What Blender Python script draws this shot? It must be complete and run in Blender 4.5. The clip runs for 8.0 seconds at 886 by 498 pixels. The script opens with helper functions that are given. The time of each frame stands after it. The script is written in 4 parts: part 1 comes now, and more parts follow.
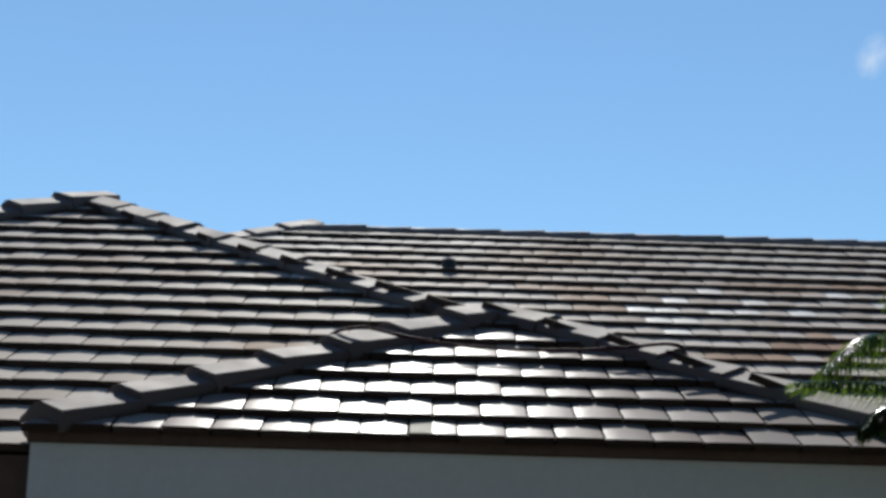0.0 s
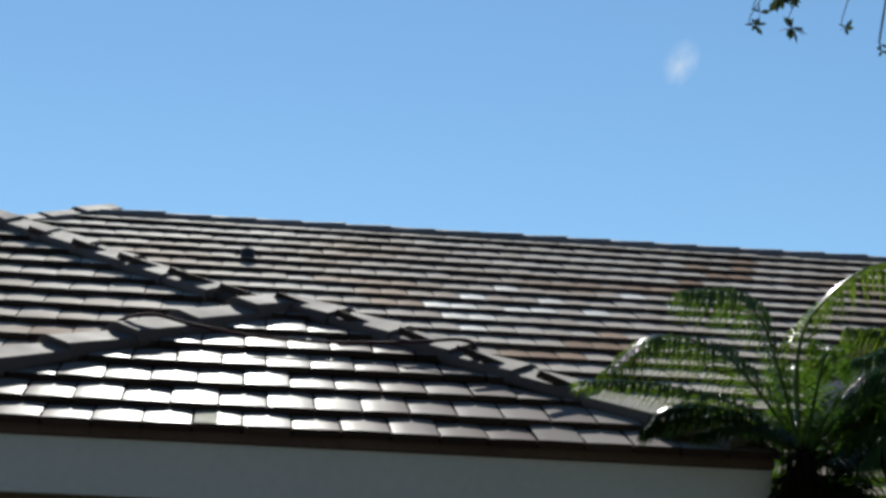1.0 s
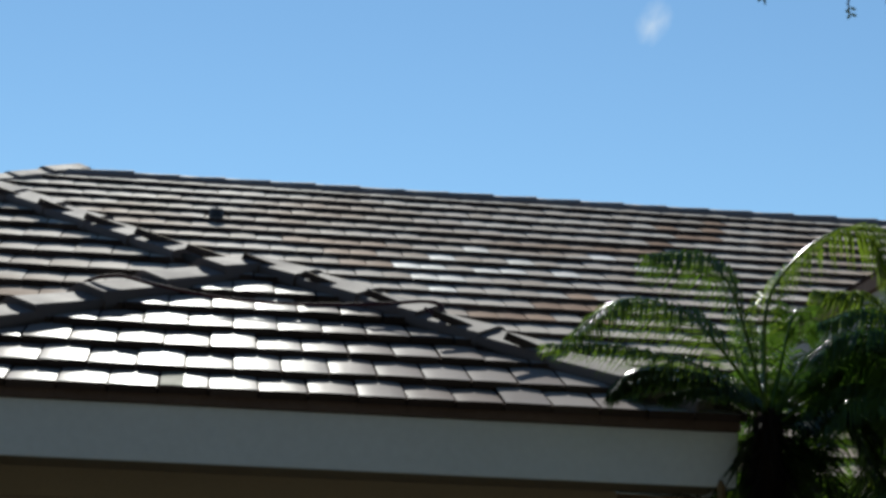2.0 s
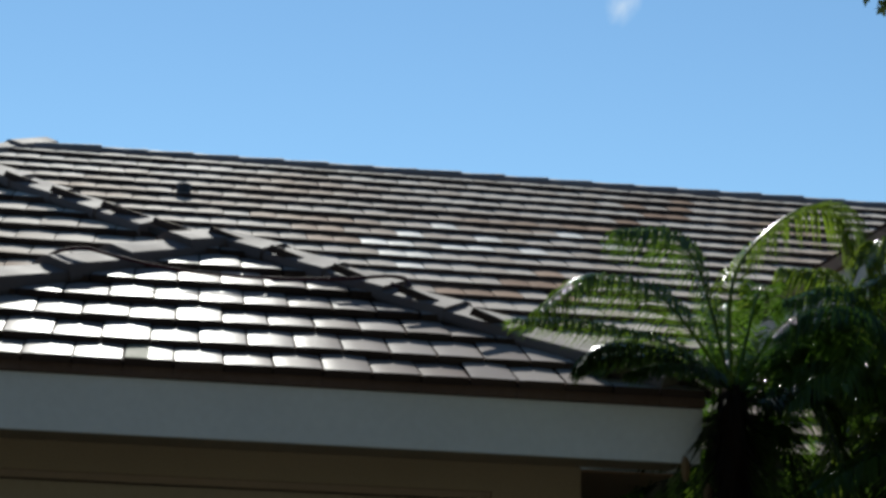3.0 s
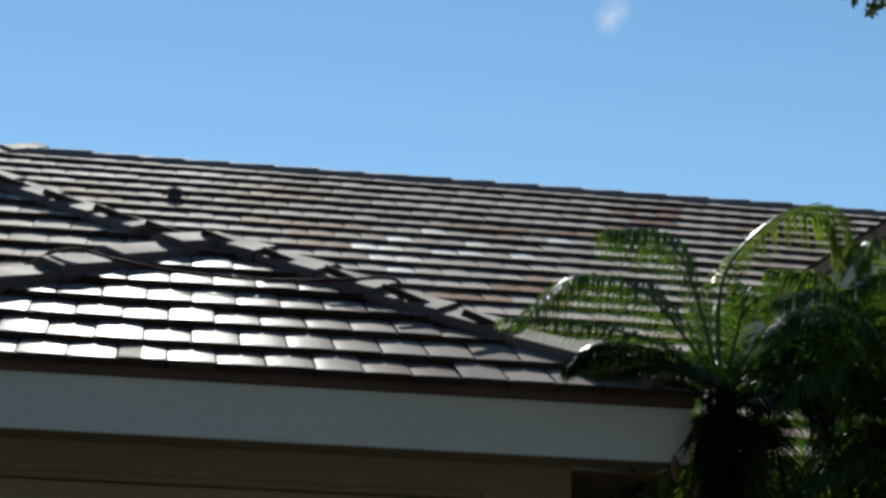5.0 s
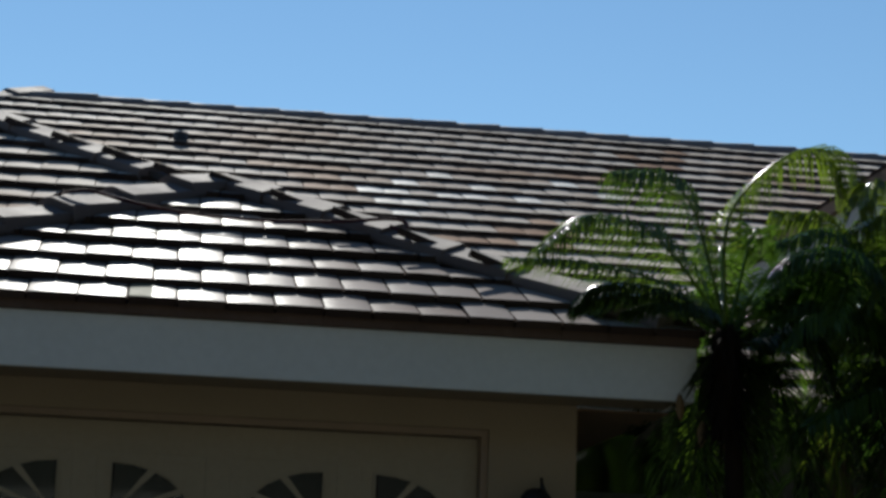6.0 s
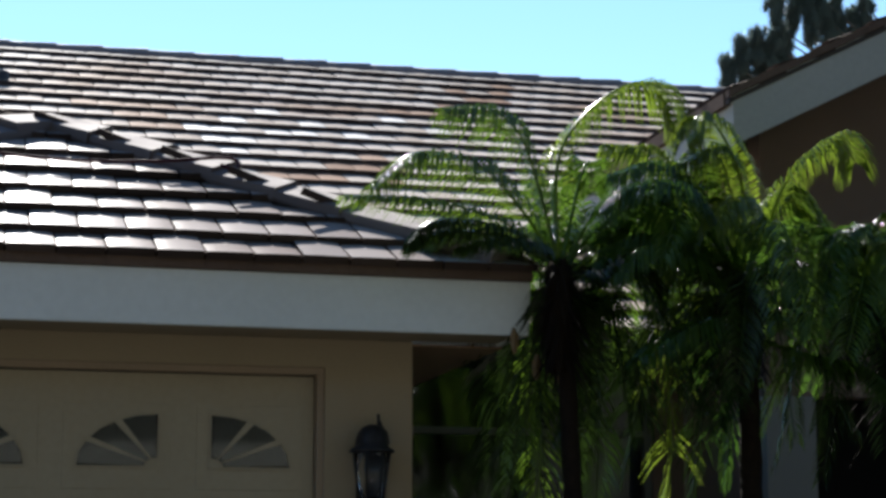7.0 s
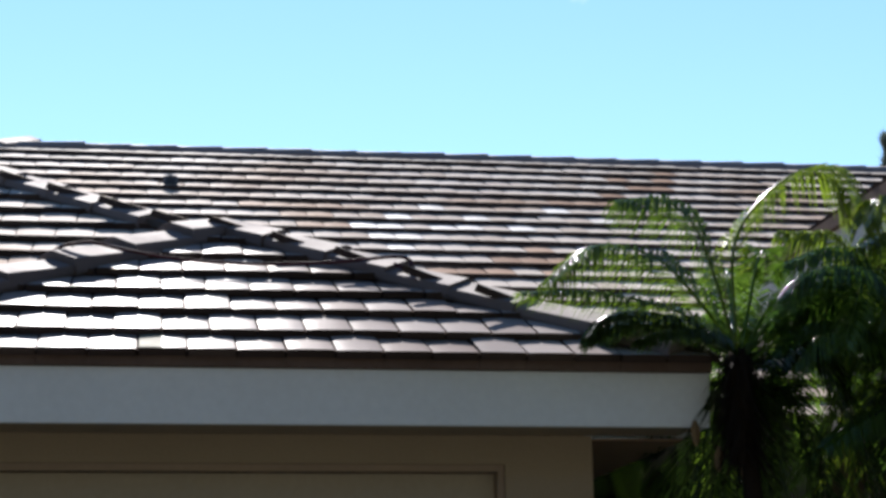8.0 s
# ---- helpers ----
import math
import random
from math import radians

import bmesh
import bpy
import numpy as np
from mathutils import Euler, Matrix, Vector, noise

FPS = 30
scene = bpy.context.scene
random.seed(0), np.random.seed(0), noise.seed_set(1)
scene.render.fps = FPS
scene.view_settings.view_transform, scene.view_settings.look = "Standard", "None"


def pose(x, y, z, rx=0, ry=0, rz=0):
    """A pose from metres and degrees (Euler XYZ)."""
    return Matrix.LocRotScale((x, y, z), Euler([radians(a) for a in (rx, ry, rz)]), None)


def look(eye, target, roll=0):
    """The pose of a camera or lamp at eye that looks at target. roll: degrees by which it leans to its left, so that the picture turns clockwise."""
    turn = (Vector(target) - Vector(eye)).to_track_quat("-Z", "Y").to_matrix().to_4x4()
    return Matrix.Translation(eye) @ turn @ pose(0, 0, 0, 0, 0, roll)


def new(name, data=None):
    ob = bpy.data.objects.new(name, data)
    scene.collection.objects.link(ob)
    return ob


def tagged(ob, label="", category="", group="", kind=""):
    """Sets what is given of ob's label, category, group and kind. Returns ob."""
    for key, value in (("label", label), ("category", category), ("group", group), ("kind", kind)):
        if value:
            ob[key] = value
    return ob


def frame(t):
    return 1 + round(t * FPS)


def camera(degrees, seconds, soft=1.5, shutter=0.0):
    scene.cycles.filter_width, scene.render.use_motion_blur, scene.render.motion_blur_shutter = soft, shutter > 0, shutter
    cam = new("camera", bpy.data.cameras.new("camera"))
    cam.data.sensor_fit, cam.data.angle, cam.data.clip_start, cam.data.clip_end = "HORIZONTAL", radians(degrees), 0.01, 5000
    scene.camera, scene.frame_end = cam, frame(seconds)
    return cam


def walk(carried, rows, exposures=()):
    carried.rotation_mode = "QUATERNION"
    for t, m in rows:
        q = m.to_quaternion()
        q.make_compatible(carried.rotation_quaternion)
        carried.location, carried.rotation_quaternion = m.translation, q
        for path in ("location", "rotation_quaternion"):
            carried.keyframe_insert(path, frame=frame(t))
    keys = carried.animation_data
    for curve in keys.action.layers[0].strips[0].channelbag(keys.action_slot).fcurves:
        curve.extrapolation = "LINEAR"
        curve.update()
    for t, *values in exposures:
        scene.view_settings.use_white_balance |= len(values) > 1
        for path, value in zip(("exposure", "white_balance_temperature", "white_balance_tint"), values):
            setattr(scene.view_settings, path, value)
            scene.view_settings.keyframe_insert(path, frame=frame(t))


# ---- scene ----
cam = camera(26.03, 8.0, soft=3.3)
EYE = (0.14, -9.23, 1.44)
EYES = [(0, 0.078, -9.265, 1.461), (1, 0.159, -9.216, 1.471), (2, 0.183, -9.194, 1.492), (4, 0.208, -9.180, 1.456), (6, 0.140, -9.300, 1.362), (7, 0.108, -9.275, 1.378), (8, 0.010, -9.267, 1.415)]


def aim(t, yaw, pitch, roll):
    """The camera's pose from its turn to the left, its tilt and its roll, in degrees; the eye drifts by a hand's width."""
    a, b = radians(yaw), radians(pitch)
    way = Vector((-math.sin(a) * math.cos(b), math.cos(a) * math.cos(b), math.sin(b)))
    eye = Vector([float(np.interp(t, [row[0] for row in EYES], [row[k] for row in EYES])) for k in (1, 2, 3)])
    return look(eye, eye + way, roll)


TURNS = [
    (0, -0.45, 14.72, 1.54), (0.2, -2.03, 14.20, 1.56), (0.5, -4.14, 14.01, 1.54), (0.7, -4.81, 13.96, 1.57),
    (1, -6.39, 14.68, 1.81), (1.2, -7.16, 15.48, 1.20), (1.5, -6.98, 13.94, 1.59), (1.7, -6.62, 13.69, 1.73),
    (2, -7.30, 13.49, 1.72), (2.2, -7.55, 13.38, 1.58), (3.3, -9.02, 12.84, 2.23), (3.5, -9.61, 13.09, 2.22),
    (3.8, -9.64, 12.80, 1.64), (4, -9.79, 12.71, 1.69), (4.2, -9.54, 12.95, 1.84), (4.5, -9.43, 13.10, 1.97),
    (4.7, -9.08, 13.15, 2.07), (5.8, -8.02, 13.29, 1.53), (6, -8.60, 11.62, 2.00), (6.2, -10.02, 10.62, 0.69),
    (6.5, -10.76, 10.09, 0.23), (6.8, -14.26, 9.86, -0.22), (7, -13.91, 9.76, 0.07), (7.2, -14.04, 9.63, 0.18),
    (7.5, -13.10, 9.74, -0.23), (7.8, -11.22, 11.60, -0.61), (8, -9.18, 12.42, -0.75),
]
walk(cam, [(t, aim(t, *turn)) for t, *turn in TURNS],
     exposures=[(0.0, 1.22, 6500, 8), (1.5, 1.15, 6500, 5), (3.5, 1.22, 6500, 5), (4.7, 1.18, 6500, 5), (5.8, 1.05, 6500, 6), (6.0, 1.05, 6500, 7), (6.6, 1.72, 6500, 9), (7.0, 2.06, 6500, 11), (8.0, 2.0, 6500, 14)])

# ---- sky and sun ----
SUN_EL, SUN_AZ = radians(39.5), radians(-1.7)
world = bpy.data.worlds.new("world")
scene.world = world
world.use_nodes = True
wn, wl = world.node_tree.nodes, world.node_tree.links
wn.clear()
sky = wn.new("ShaderNodeTexSky")
sky.sky_type = "NISHITA"
sky.sun_disc = False
sky.sun_elevation, sky.sun_rotation = SUN_EL, SUN_AZ
sky.altitude, sky.air_density, sky.dust_density, sky.ozone_density = 100, 1.0, 0.0, 1.0
bg = wn.new("ShaderNodeBackground")
bg.inputs["Strength"].default_value = 0.045
wout = wn.new("ShaderNodeOutputWorld")
tone = wn.new("ShaderNodeMix")
tone.data_type, tone.blend_type = "RGBA", "MULTIPLY"
tone.inputs["Factor"].default_value = 1.0
tone.inputs["B"].default_value = (0.82, 1.02, 1.12, 1)
wl.new(sky.outputs[0], tone.inputs["A"])
wl.new(tone.outputs["Result"], bg.inputs["Color"])
wl.new(bg.outputs[0], wout.inputs["Surface"])
sun_way = Vector((math.sin(SUN_AZ) * math.cos(SUN_EL), math.cos(SUN_AZ) * math.cos(SUN_EL), math.sin(SUN_EL)))
sun = new("sun", bpy.data.lights.new("sun", "SUN"))
sun.data.energy, sun.data.angle, sun.data.color = 4.0, radians(0.53), (1.0, 0.97, 0.92)
sun.matrix_world = look(sun_way * 60, (0, 0, 0))


# ---- materials ----
def material(name, colours, rough=0.6, grain=40.0, stain=3.0, bump=0.2, metal=0.0, vary="", spec=0.5, through_light=0.0, amount=0.5, patch=None):
    """A surface whose colour runs through colours by stains and grain; vary: 'object' or 'island' shifts it piece by piece."""
    m = bpy.data.materials.new(name)
    m.use_nodes = True
    n, l = m.node_tree.nodes, m.node_tree.links
    b = n["Principled BSDF"]
    if vary == "island":
        geo = n.new("ShaderNodeNewGeometry")
        rnd = geo.outputs["Random Per Island"]
    elif vary == "object":
        info = n.new("ShaderNodeObjectInfo")
        rnd = info.outputs["Random"]
    where = n.new("ShaderNodeNewGeometry").outputs["Position"]
    fine, broad = n.new("ShaderNodeTexNoise"), n.new("ShaderNodeTexNoise")
    for tex, s, d in ((fine, grain, 6), (broad, stain, 4)):
        tex.inputs["Scale"].default_value, tex.inputs["Detail"].default_value = s, d
        l.new(where, tex.inputs["Vector"])
    mix = n.new("ShaderNodeMath")
    mix.operation = "MULTIPLY_ADD"
    l.new(fine.outputs["Fac"], mix.inputs[0])
    mix.inputs[1].default_value = 0.45
    half = n.new("ShaderNodeMath")
    half.operation = "MULTIPLY"
    l.new(broad.outputs["Fac"], half.inputs[0])
    half.inputs[1].default_value = 0.55
    l.new(half.outputs[0], mix.inputs[2])
    value = mix.outputs[0]
    if vary:
        add = n.new("ShaderNodeMix")
        add.data_type = "FLOAT"
        add.inputs["Factor"].default_value = amount
        l.new(value, add.inputs["A"])
        l.new(rnd, add.inputs["B"])
        value = add.outputs["Result"]
    ramp = n.new("ShaderNodeValToRGB")
    r = ramp.color_ramp
    while len(r.elements) < len(colours):
        r.elements.new(0.5)
    lo, hi = (0.12, 0.88) if vary else (0.3, 0.7)
    for i, c in enumerate(colours):
        r.elements[i].position = lo + (hi - lo) * i / max(1, len(colours) - 1)
        r.elements[i].color = (*c, 1)
    l.new(value, ramp.inputs[0])
    colour = ramp.outputs[0]
    if patch:
        spots, cut, blend = n.new("ShaderNodeTexNoise"), n.new("ShaderNodeMapRange"), n.new("ShaderNodeMix")
        spots.inputs["Scale"].default_value, spots.inputs["Detail"].default_value = 0.55, 5
        l.new(where, spots.inputs["Vector"])
        cut.inputs["From Min"].default_value, cut.inputs["From Max"].default_value, cut.inputs["To Max"].default_value = 0.54, 0.68, 0.75
        l.new(spots.outputs["Fac"], cut.inputs["Value"])
        blend.data_type = "RGBA"
        l.new(cut.outputs[0], blend.inputs["Factor"])
        l.new(colour, blend.inputs["A"])
        blend.inputs["B"].default_value = (*patch, 1)
        colour = blend.outputs["Result"]
    l.new(colour, b.inputs["Base Color"])
    rr = n.new("ShaderNodeMapRange")
    rr.inputs["To Min"].default_value, rr.inputs["To Max"].default_value = max(0.02, rough * 0.8), min(1.0, rough * 1.2)
    l.new(broad.outputs["Fac"], rr.inputs["Value"])
    l.new(rr.outputs[0], b.inputs["Roughness"])
    b.inputs["Metallic"].default_value = metal
    b.inputs["Specular IOR Level"].default_value = spec
    if bump:
        bp = n.new("ShaderNodeBump")
        bp.inputs["Strength"].default_value, bp.inputs["Distance"].default_value = bump, 0.004
        l.new(fine.outputs["Fac"], bp.inputs["Height"])
        l.new(bp.outputs[0], b.inputs["Normal"])
    if through_light:
        tr = n.new("ShaderNodeBsdfTranslucent")
        l.new(ramp.outputs[0], tr.inputs["Color"])
        ms = n.new("ShaderNodeMixShader")
        ms.inputs[0].default_value = through_light
        out = n["Material Output"]
        l.new(b.outputs[0], ms.inputs[1])
        l.new(tr.outputs[0], ms.inputs[2])
        l.new(ms.outputs[0], out.inputs["Surface"])
    return m


TILE_COLOURS = [(0.14, 0.108, 0.095), (0.20, 0.170, 0.157), (0.235, 0.208, 0.197), (0.265, 0.238, 0.226), (0.21, 0.173, 0.154)]
tile_mat = material("tile_concrete", TILE_COLOURS, rough=0.30, grain=90, stain=2.2, bump=0.15, vary="object", amount=0.5, spec=0.0048, patch=(0.16, 0.085, 0.055))
OLD_COLOURS = [(0.205, 0.16, 0.13), (0.30, 0.258, 0.222), (0.36, 0.322, 0.288), (0.40, 0.365, 0.328), (0.31, 0.252, 0.204)]
old_tile_mat = material("tile_concrete_weathered", OLD_COLOURS, rough=0.55, grain=90, stain=2.2, bump=0.2, vary="object", amount=0.36, spec=0.0009, patch=(0.19, 0.12, 0.08))
tile_stuff_mat = material("tile_concrete_far", OLD_COLOURS, rough=0.55, grain=90, stain=2.2, bump=0.2, vary="island", amount=0.36, spec=0.0009, patch=(0.19, 0.12, 0.08))
bleached_mat = material("tile_concrete_bleached", [(0.38, 0.36, 0.335), (0.52, 0.51, 0.49)], rough=0.5, grain=60, stain=5, bump=0.2, vary="object", spec=0.004)
rusty_mat = material("tile_concrete_rusty", [(0.15, 0.095, 0.07), (0.22, 0.148, 0.108), (0.28, 0.20, 0.152)], rough=0.6, grain=60, stain=5, bump=0.2, vary="object", spec=0.002)
# brown tile edge, its colour taken darker for the shade between courses
edge_mat = material("tile_brown_edge_shaded", [(0.036, 0.027, 0.024), (0.055, 0.041, 0.036), (0.085, 0.064, 0.055)], rough=0.85, grain=60, stain=4, bump=0.2, vary="object", spec=0.001)
cap_mat = material("cap_concrete", [(0.100, 0.083, 0.080), (0.135, 0.113, 0.110), (0.165, 0.140, 0.136)], rough=0.85, grain=70, stain=3, bump=0.2, vary="object", amount=0.35, spec=0.2)
deck_mat = material("roof_underlay", [(0.035, 0.028, 0.024), (0.06, 0.05, 0.045)], rough=0.9)
eave_mat = material("eave_board_paint", [(0.095, 0.066, 0.053), (0.145, 0.105, 0.085)], rough=0.8, grain=30, spec=0.03)
fascia_mat = material("white_fascia_paint", [(0.585, 0.64, 0.65), (0.68, 0.74, 0.755)], rough=0.55, grain=25, stain=1.2, bump=0.12)
# white board paint taken down to grey for the wing's deeper shade
wing_paint = material("shaded_white_paint", [(0.34, 0.35, 0.33), (0.42, 0.43, 0.41)], rough=0.75, grain=25, stain=1.2, bump=0.12, spec=0.03)
stucco_mat = material("tan_stucco", [(0.285, 0.230, 0.150), (0.355, 0.292, 0.195)], rough=0.9, grain=140, stain=1.0, bump=0.7)
door_mat = material("tan_door_paint", [(0.315, 0.268, 0.178), (0.37, 0.318, 0.218)], rough=0.5, grain=30, stain=1.2, bump=0.1)
trim_mat = material("brown_trim_paint", [(0.27, 0.205, 0.14), (0.33, 0.25, 0.17)], rough=0.6, grain=40)
soffit_mat = material("brown_soffit_wood", [(0.24, 0.15, 0.09), (0.32, 0.21, 0.13)], rough=0.75, grain=50)
wing_mat = material("brown_stucco", [(0.115, 0.075, 0.053), (0.155, 0.105, 0.075)], rough=0.9, grain=140, stain=1.0, bump=0.6)
grey_wall_mat = material("grey_stucco", [(0.145, 0.145, 0.13), (0.19, 0.188, 0.17)], rough=0.9, grain=140, stain=1.0, bump=0.5)
olive_mat = material("olive_grey_paint", [(0.085, 0.09, 0.075), (0.12, 0.125, 0.105)], rough=0.7, grain=25, stain=1.2, bump=0.12)
black_metal = material("black_metal_paint", [(0.012, 0.012, 0.014), (0.03, 0.03, 0.033)], rough=0.5, grain=60, bump=0.1, spec=0.25)
lead_mat = material("grey_lead", [(0.16, 0.15, 0.15), (0.24, 0.23, 0.22)], rough=0.85, grain=40, spec=0.02)
cable_mat = material("dark_red_rubber", [(0.035, 0.012, 0.016), (0.06, 0.02, 0.026)], rough=0.85, grain=60, spec=0.15)
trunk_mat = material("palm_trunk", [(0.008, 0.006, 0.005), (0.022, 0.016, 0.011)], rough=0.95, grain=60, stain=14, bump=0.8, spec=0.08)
bark_mat = material("bark", [(0.07, 0.05, 0.035), (0.13, 0.10, 0.075)], rough=0.95, grain=50, stain=9, bump=0.8)
frond_mat = material("mid_palm_leaf", [(0.032, 0.078, 0.011), (0.060, 0.125, 0.014), (0.10, 0.175, 0.018)], rough=0.16, grain=30, stain=4, bump=0, vary="object", amount=0.6, spec=0.45, through_light=0.48)
# the shade inside the dense crowns is put into this darker leaf colour
shaded_frond_mat = material("shaded_palm_leaf", [(0.012, 0.026, 0.006), (0.022, 0.045, 0.008), (0.036, 0.066, 0.010)], rough=0.22, grain=30, stain=4, bump=0, vary="object", amount=0.6, spec=0.3, through_light=0.18)
# backlight put into the colour: a paler, yellower leaf for the bright fronds
lit_frond_mat = material("lit_palm_leaf", [(0.055, 0.105, 0.010), (0.095, 0.155, 0.013), (0.145, 0.20, 0.018)], rough=0.22, grain=30, stain=4, bump=0, vary="object", amount=0.6, spec=0.7, through_light=0.44)
dry_frond_mat = material("dry_palm_leaf", [(0.16, 0.10, 0.045), (0.28, 0.19, 0.09)], rough=0.7, grain=30, stain=6, bump=0, through_light=0.25)
leaf_mat = material("broad_leaf", [(0.025, 0.04, 0.015), (0.045, 0.065, 0.025)], rough=0.4, grain=30, stain=6, bump=0, vary="island", through_light=0.25)
needle_mat = material("pine_needles", [(0.075, 0.10, 0.09), (0.13, 0.165, 0.145)], rough=0.6, grain=20, stain=3, bump=0, vary="island", through_light=0.3)
blocker_mat = material("dark_blocker", [(0.014, 0.017, 0.012), (0.033, 0.037, 0.026)], rough=0.95, grain=12, stain=1.5, bump=1.0)
concrete_mat = material("driveway_concrete", [(0.13, 0.11, 0.095), (0.19, 0.165, 0.145)], rough=0.9, grain=60, stain=0.7, bump=0.4)
grass_mat = material("dry_lawn", [(0.055, 0.05, 0.032), (0.085, 0.075, 0.05)], rough=1.0, grain=60, stain=0.8, bump=0.8)


def glass_material(name, tint, rough=0.03):
    m = bpy.data.materials.new(name)
    m.use_nodes = True
    b = m.node_tree.nodes["Principled BSDF"]
    b.inputs["Base Color"].default_value = (*tint, 1)
    b.inputs["Roughness"].default_value = rough
    b.inputs["Transmission Weight"].default_value = 1.0
    b.inputs["IOR"].default_value = 1.45
    return m


glass_mat = glass_material("window_glass", (0.55, 0.58, 0.6))
frost_mat = glass_material("lantern_glass", (0.8, 0.82, 0.85), 0.25)
# near-black colour holds the shade of rooms and recess behind the openings
unlit_mat = material("unlit_interior", [(0.008, 0.008, 0.008), (0.014, 0.013, 0.012)], rough=0.9)


# ---- building helpers ----
def part(name, bm, mat, parent=None, label=""):
    me = bpy.data.meshes.new(name)
    bm.to_mesh(me)
    bm.free()
    me.materials.append(mat)
    ob = new(name, me)
    if parent:
        ob.parent = parent
    if label:
        ob["label"] = label
    return ob


def empty(name, place=(0, 0, 0)):
    ob = new(name)
    ob.location = place
    ob.empty_display_size = 0.1
    return ob


def box(bm, x0, x1, y0, y1, z0, z1, bevel=0.0):
    r = bmesh.ops.create_cube(bm, size=1.0, matrix=Matrix.Translation(((x0 + x1) / 2, (y0 + y1) / 2, (z0 + z1) / 2)) @ Matrix.Diagonal((x1 - x0, y1 - y0, z1 - z0, 1)))
    if bevel:
        edges = {e for v in r["verts"] for e in v.link_edges}
        bmesh.ops.bevel(bm, geom=list(edges), offset=bevel, segments=2, affect="EDGES", profile=0.5)


def boxes(*rows, bevel=0.0):
    bm = bmesh.new()
    for row in rows:
        box(bm, *row, bevel=bevel)
    return bm


def slab(points, drop):
    """A flat polygon with a thickness straight down."""
    bm = bmesh.new()
    top = [bm.verts.new(p) for p in points]
    low = [bm.verts.new((p[0], p[1], p[2] - drop)) for p in points]
    bm.faces.new(top)
    bm.faces.new(low[::-1])
    for i in range(len(top)):
        j = (i + 1) % len(top)
        bm.faces.new((top[i], low[i], low[j], top[j]))
    bmesh.ops.recalc_face_normals(bm, faces=bm.faces)
    return bm


def tube(bm, path, radii, sides=8):
    """A tube of varying radius along a path, closed at both ends."""
    rings = []
    path = [Vector(p) for p in path]
    side = None
    for i, p in enumerate(path):
        d = (path[min(i + 1, len(path) - 1)] - path[max(i - 1, 0)]).normalized()
        if side is None:
            side = d.orthogonal().normalized()
        side = (side - d * side.dot(d)).normalized()
        other = d.cross(side)
        r = radii[i] if isinstance(radii, (list, tuple)) else radii
        rings.append([bm.verts.new(p + (side * math.cos(a) + other * math.sin(a)) * r) for a in [2 * math.pi * k / sides for k in range(sides)]])
    for a, b in zip(rings, rings[1:]):
        for k in range(sides):
            bm.faces.new((a[k], a[(k + 1) % sides], b[(k + 1) % sides], b[k]))
    bm.faces.new(rings[0][::-1])
    bm.faces.new(rings[-1])
    for f in bm.faces:
        f.smooth = True


def curve_points(ctrl, steps):
    """A smooth line through control points (Catmull-Rom)."""
    c = [Vector(p) for p in ctrl]
    c = [c[0] * 2 - c[1]] + c + [c[-1] * 2 - c[-2]]
    out = []
    for i in range(1, len(c) - 2):
        for s in range(steps):
            t = s / steps
            out.append(0.5 * ((2 * c[i]) + (c[i + 1] - c[i - 1]) * t + (2 * c[i - 1] - 5 * c[i] + 4 * c[i + 1] - c[i + 2]) * t * t + (3 * c[i] - c[i - 1] - 3 * c[i + 1] + c[i + 2]) * t ** 3))
    out.append(c[-2])
    return out


# ---- the roofs ----
EAVE = 2.95
PITCH = radians(26.47)
CP, SP, TP = math.cos(PITCH), math.sin(PITCH), math.tan(PITCH)
COURSE, TILE_W, TILE_T = 0.386, 0.24, 0.043
XL, XR = -1.853, 2.888
APEX_Y = (XR - XL) / 2
APEX_X = (XL + XR) / 2
BIG_Y = 0.313           # the large hip plane lies this far behind the garage's
PEAK_X, PEAK_Y = -2.72, 6.06
HIP_RUN = 1.085         # metres back for each metre along on its hips
HIP_AT = lambda x: 2.892 + (0.2 - x) * HIP_RUN
MAIN_Z = -1.27         # the main roof: z = EAVE + MAIN_Z + TP * y
RIDGE_Y = 10.25
VALLEY = lambda x: (TP * (XR - x) - MAIN_Z) / TP


TILE_N = 6
GAP = 0.0056


def tile_verts(l0, l1, r0, r1, length, shift=0.0):
    """Points and faces of one flat concrete tile with a cambered top and a slightly rounded nose; l and r: its sides at the front and at the back."""
    n = TILE_N
    verts, faces = [], []

    def edge(y, a, b, drop):
        at = len(verts)
        for k in range(n + 1):
            f = k / n
            side = abs(2 * f - 1)
            nose = 0.010 * side ** 4 if y < 0.1 else 0.0
            verts.append((a + (b - a) * f, y + nose, 0.018 - 0.044 * y / COURSE + 0.0042 * (1 - side ** 4) + shift - drop))
        return at
    ft, bt = edge(0.0, l0, r0, 0.0), edge(length, l1, r1, 0.0)
    faces += [(ft + k, ft + k + 1, bt + k + 1, bt + k) for k in range(n)]
    nt, nb, gt, gb = edge(0.0, l0, r0, 0.0), edge(0.0, l0, r0, TILE_T), edge(length, l1, r1, 0.0), edge(length, l1, r1, TILE_T)
    faces += [(nb + k, nb + k + 1, nt + k + 1, nt + k) for k in range(n)]
    faces.append((nb, nt, gt, gb))
    faces.append((nt + n, nb + n, gb + n, gt + n))
    tongue = len(verts)
    for x, y in ((r0, 0.011), (r1, length)):
        verts += [(x - 0.002, y, 0.010 - 0.044 * y / COURSE + shift), (x + 0.012, y, 0.009 - 0.044 * y / COURSE + shift)]
    faces.append((tongue, tongue + 1, tongue + 3, tongue + 2))
    return verts, faces


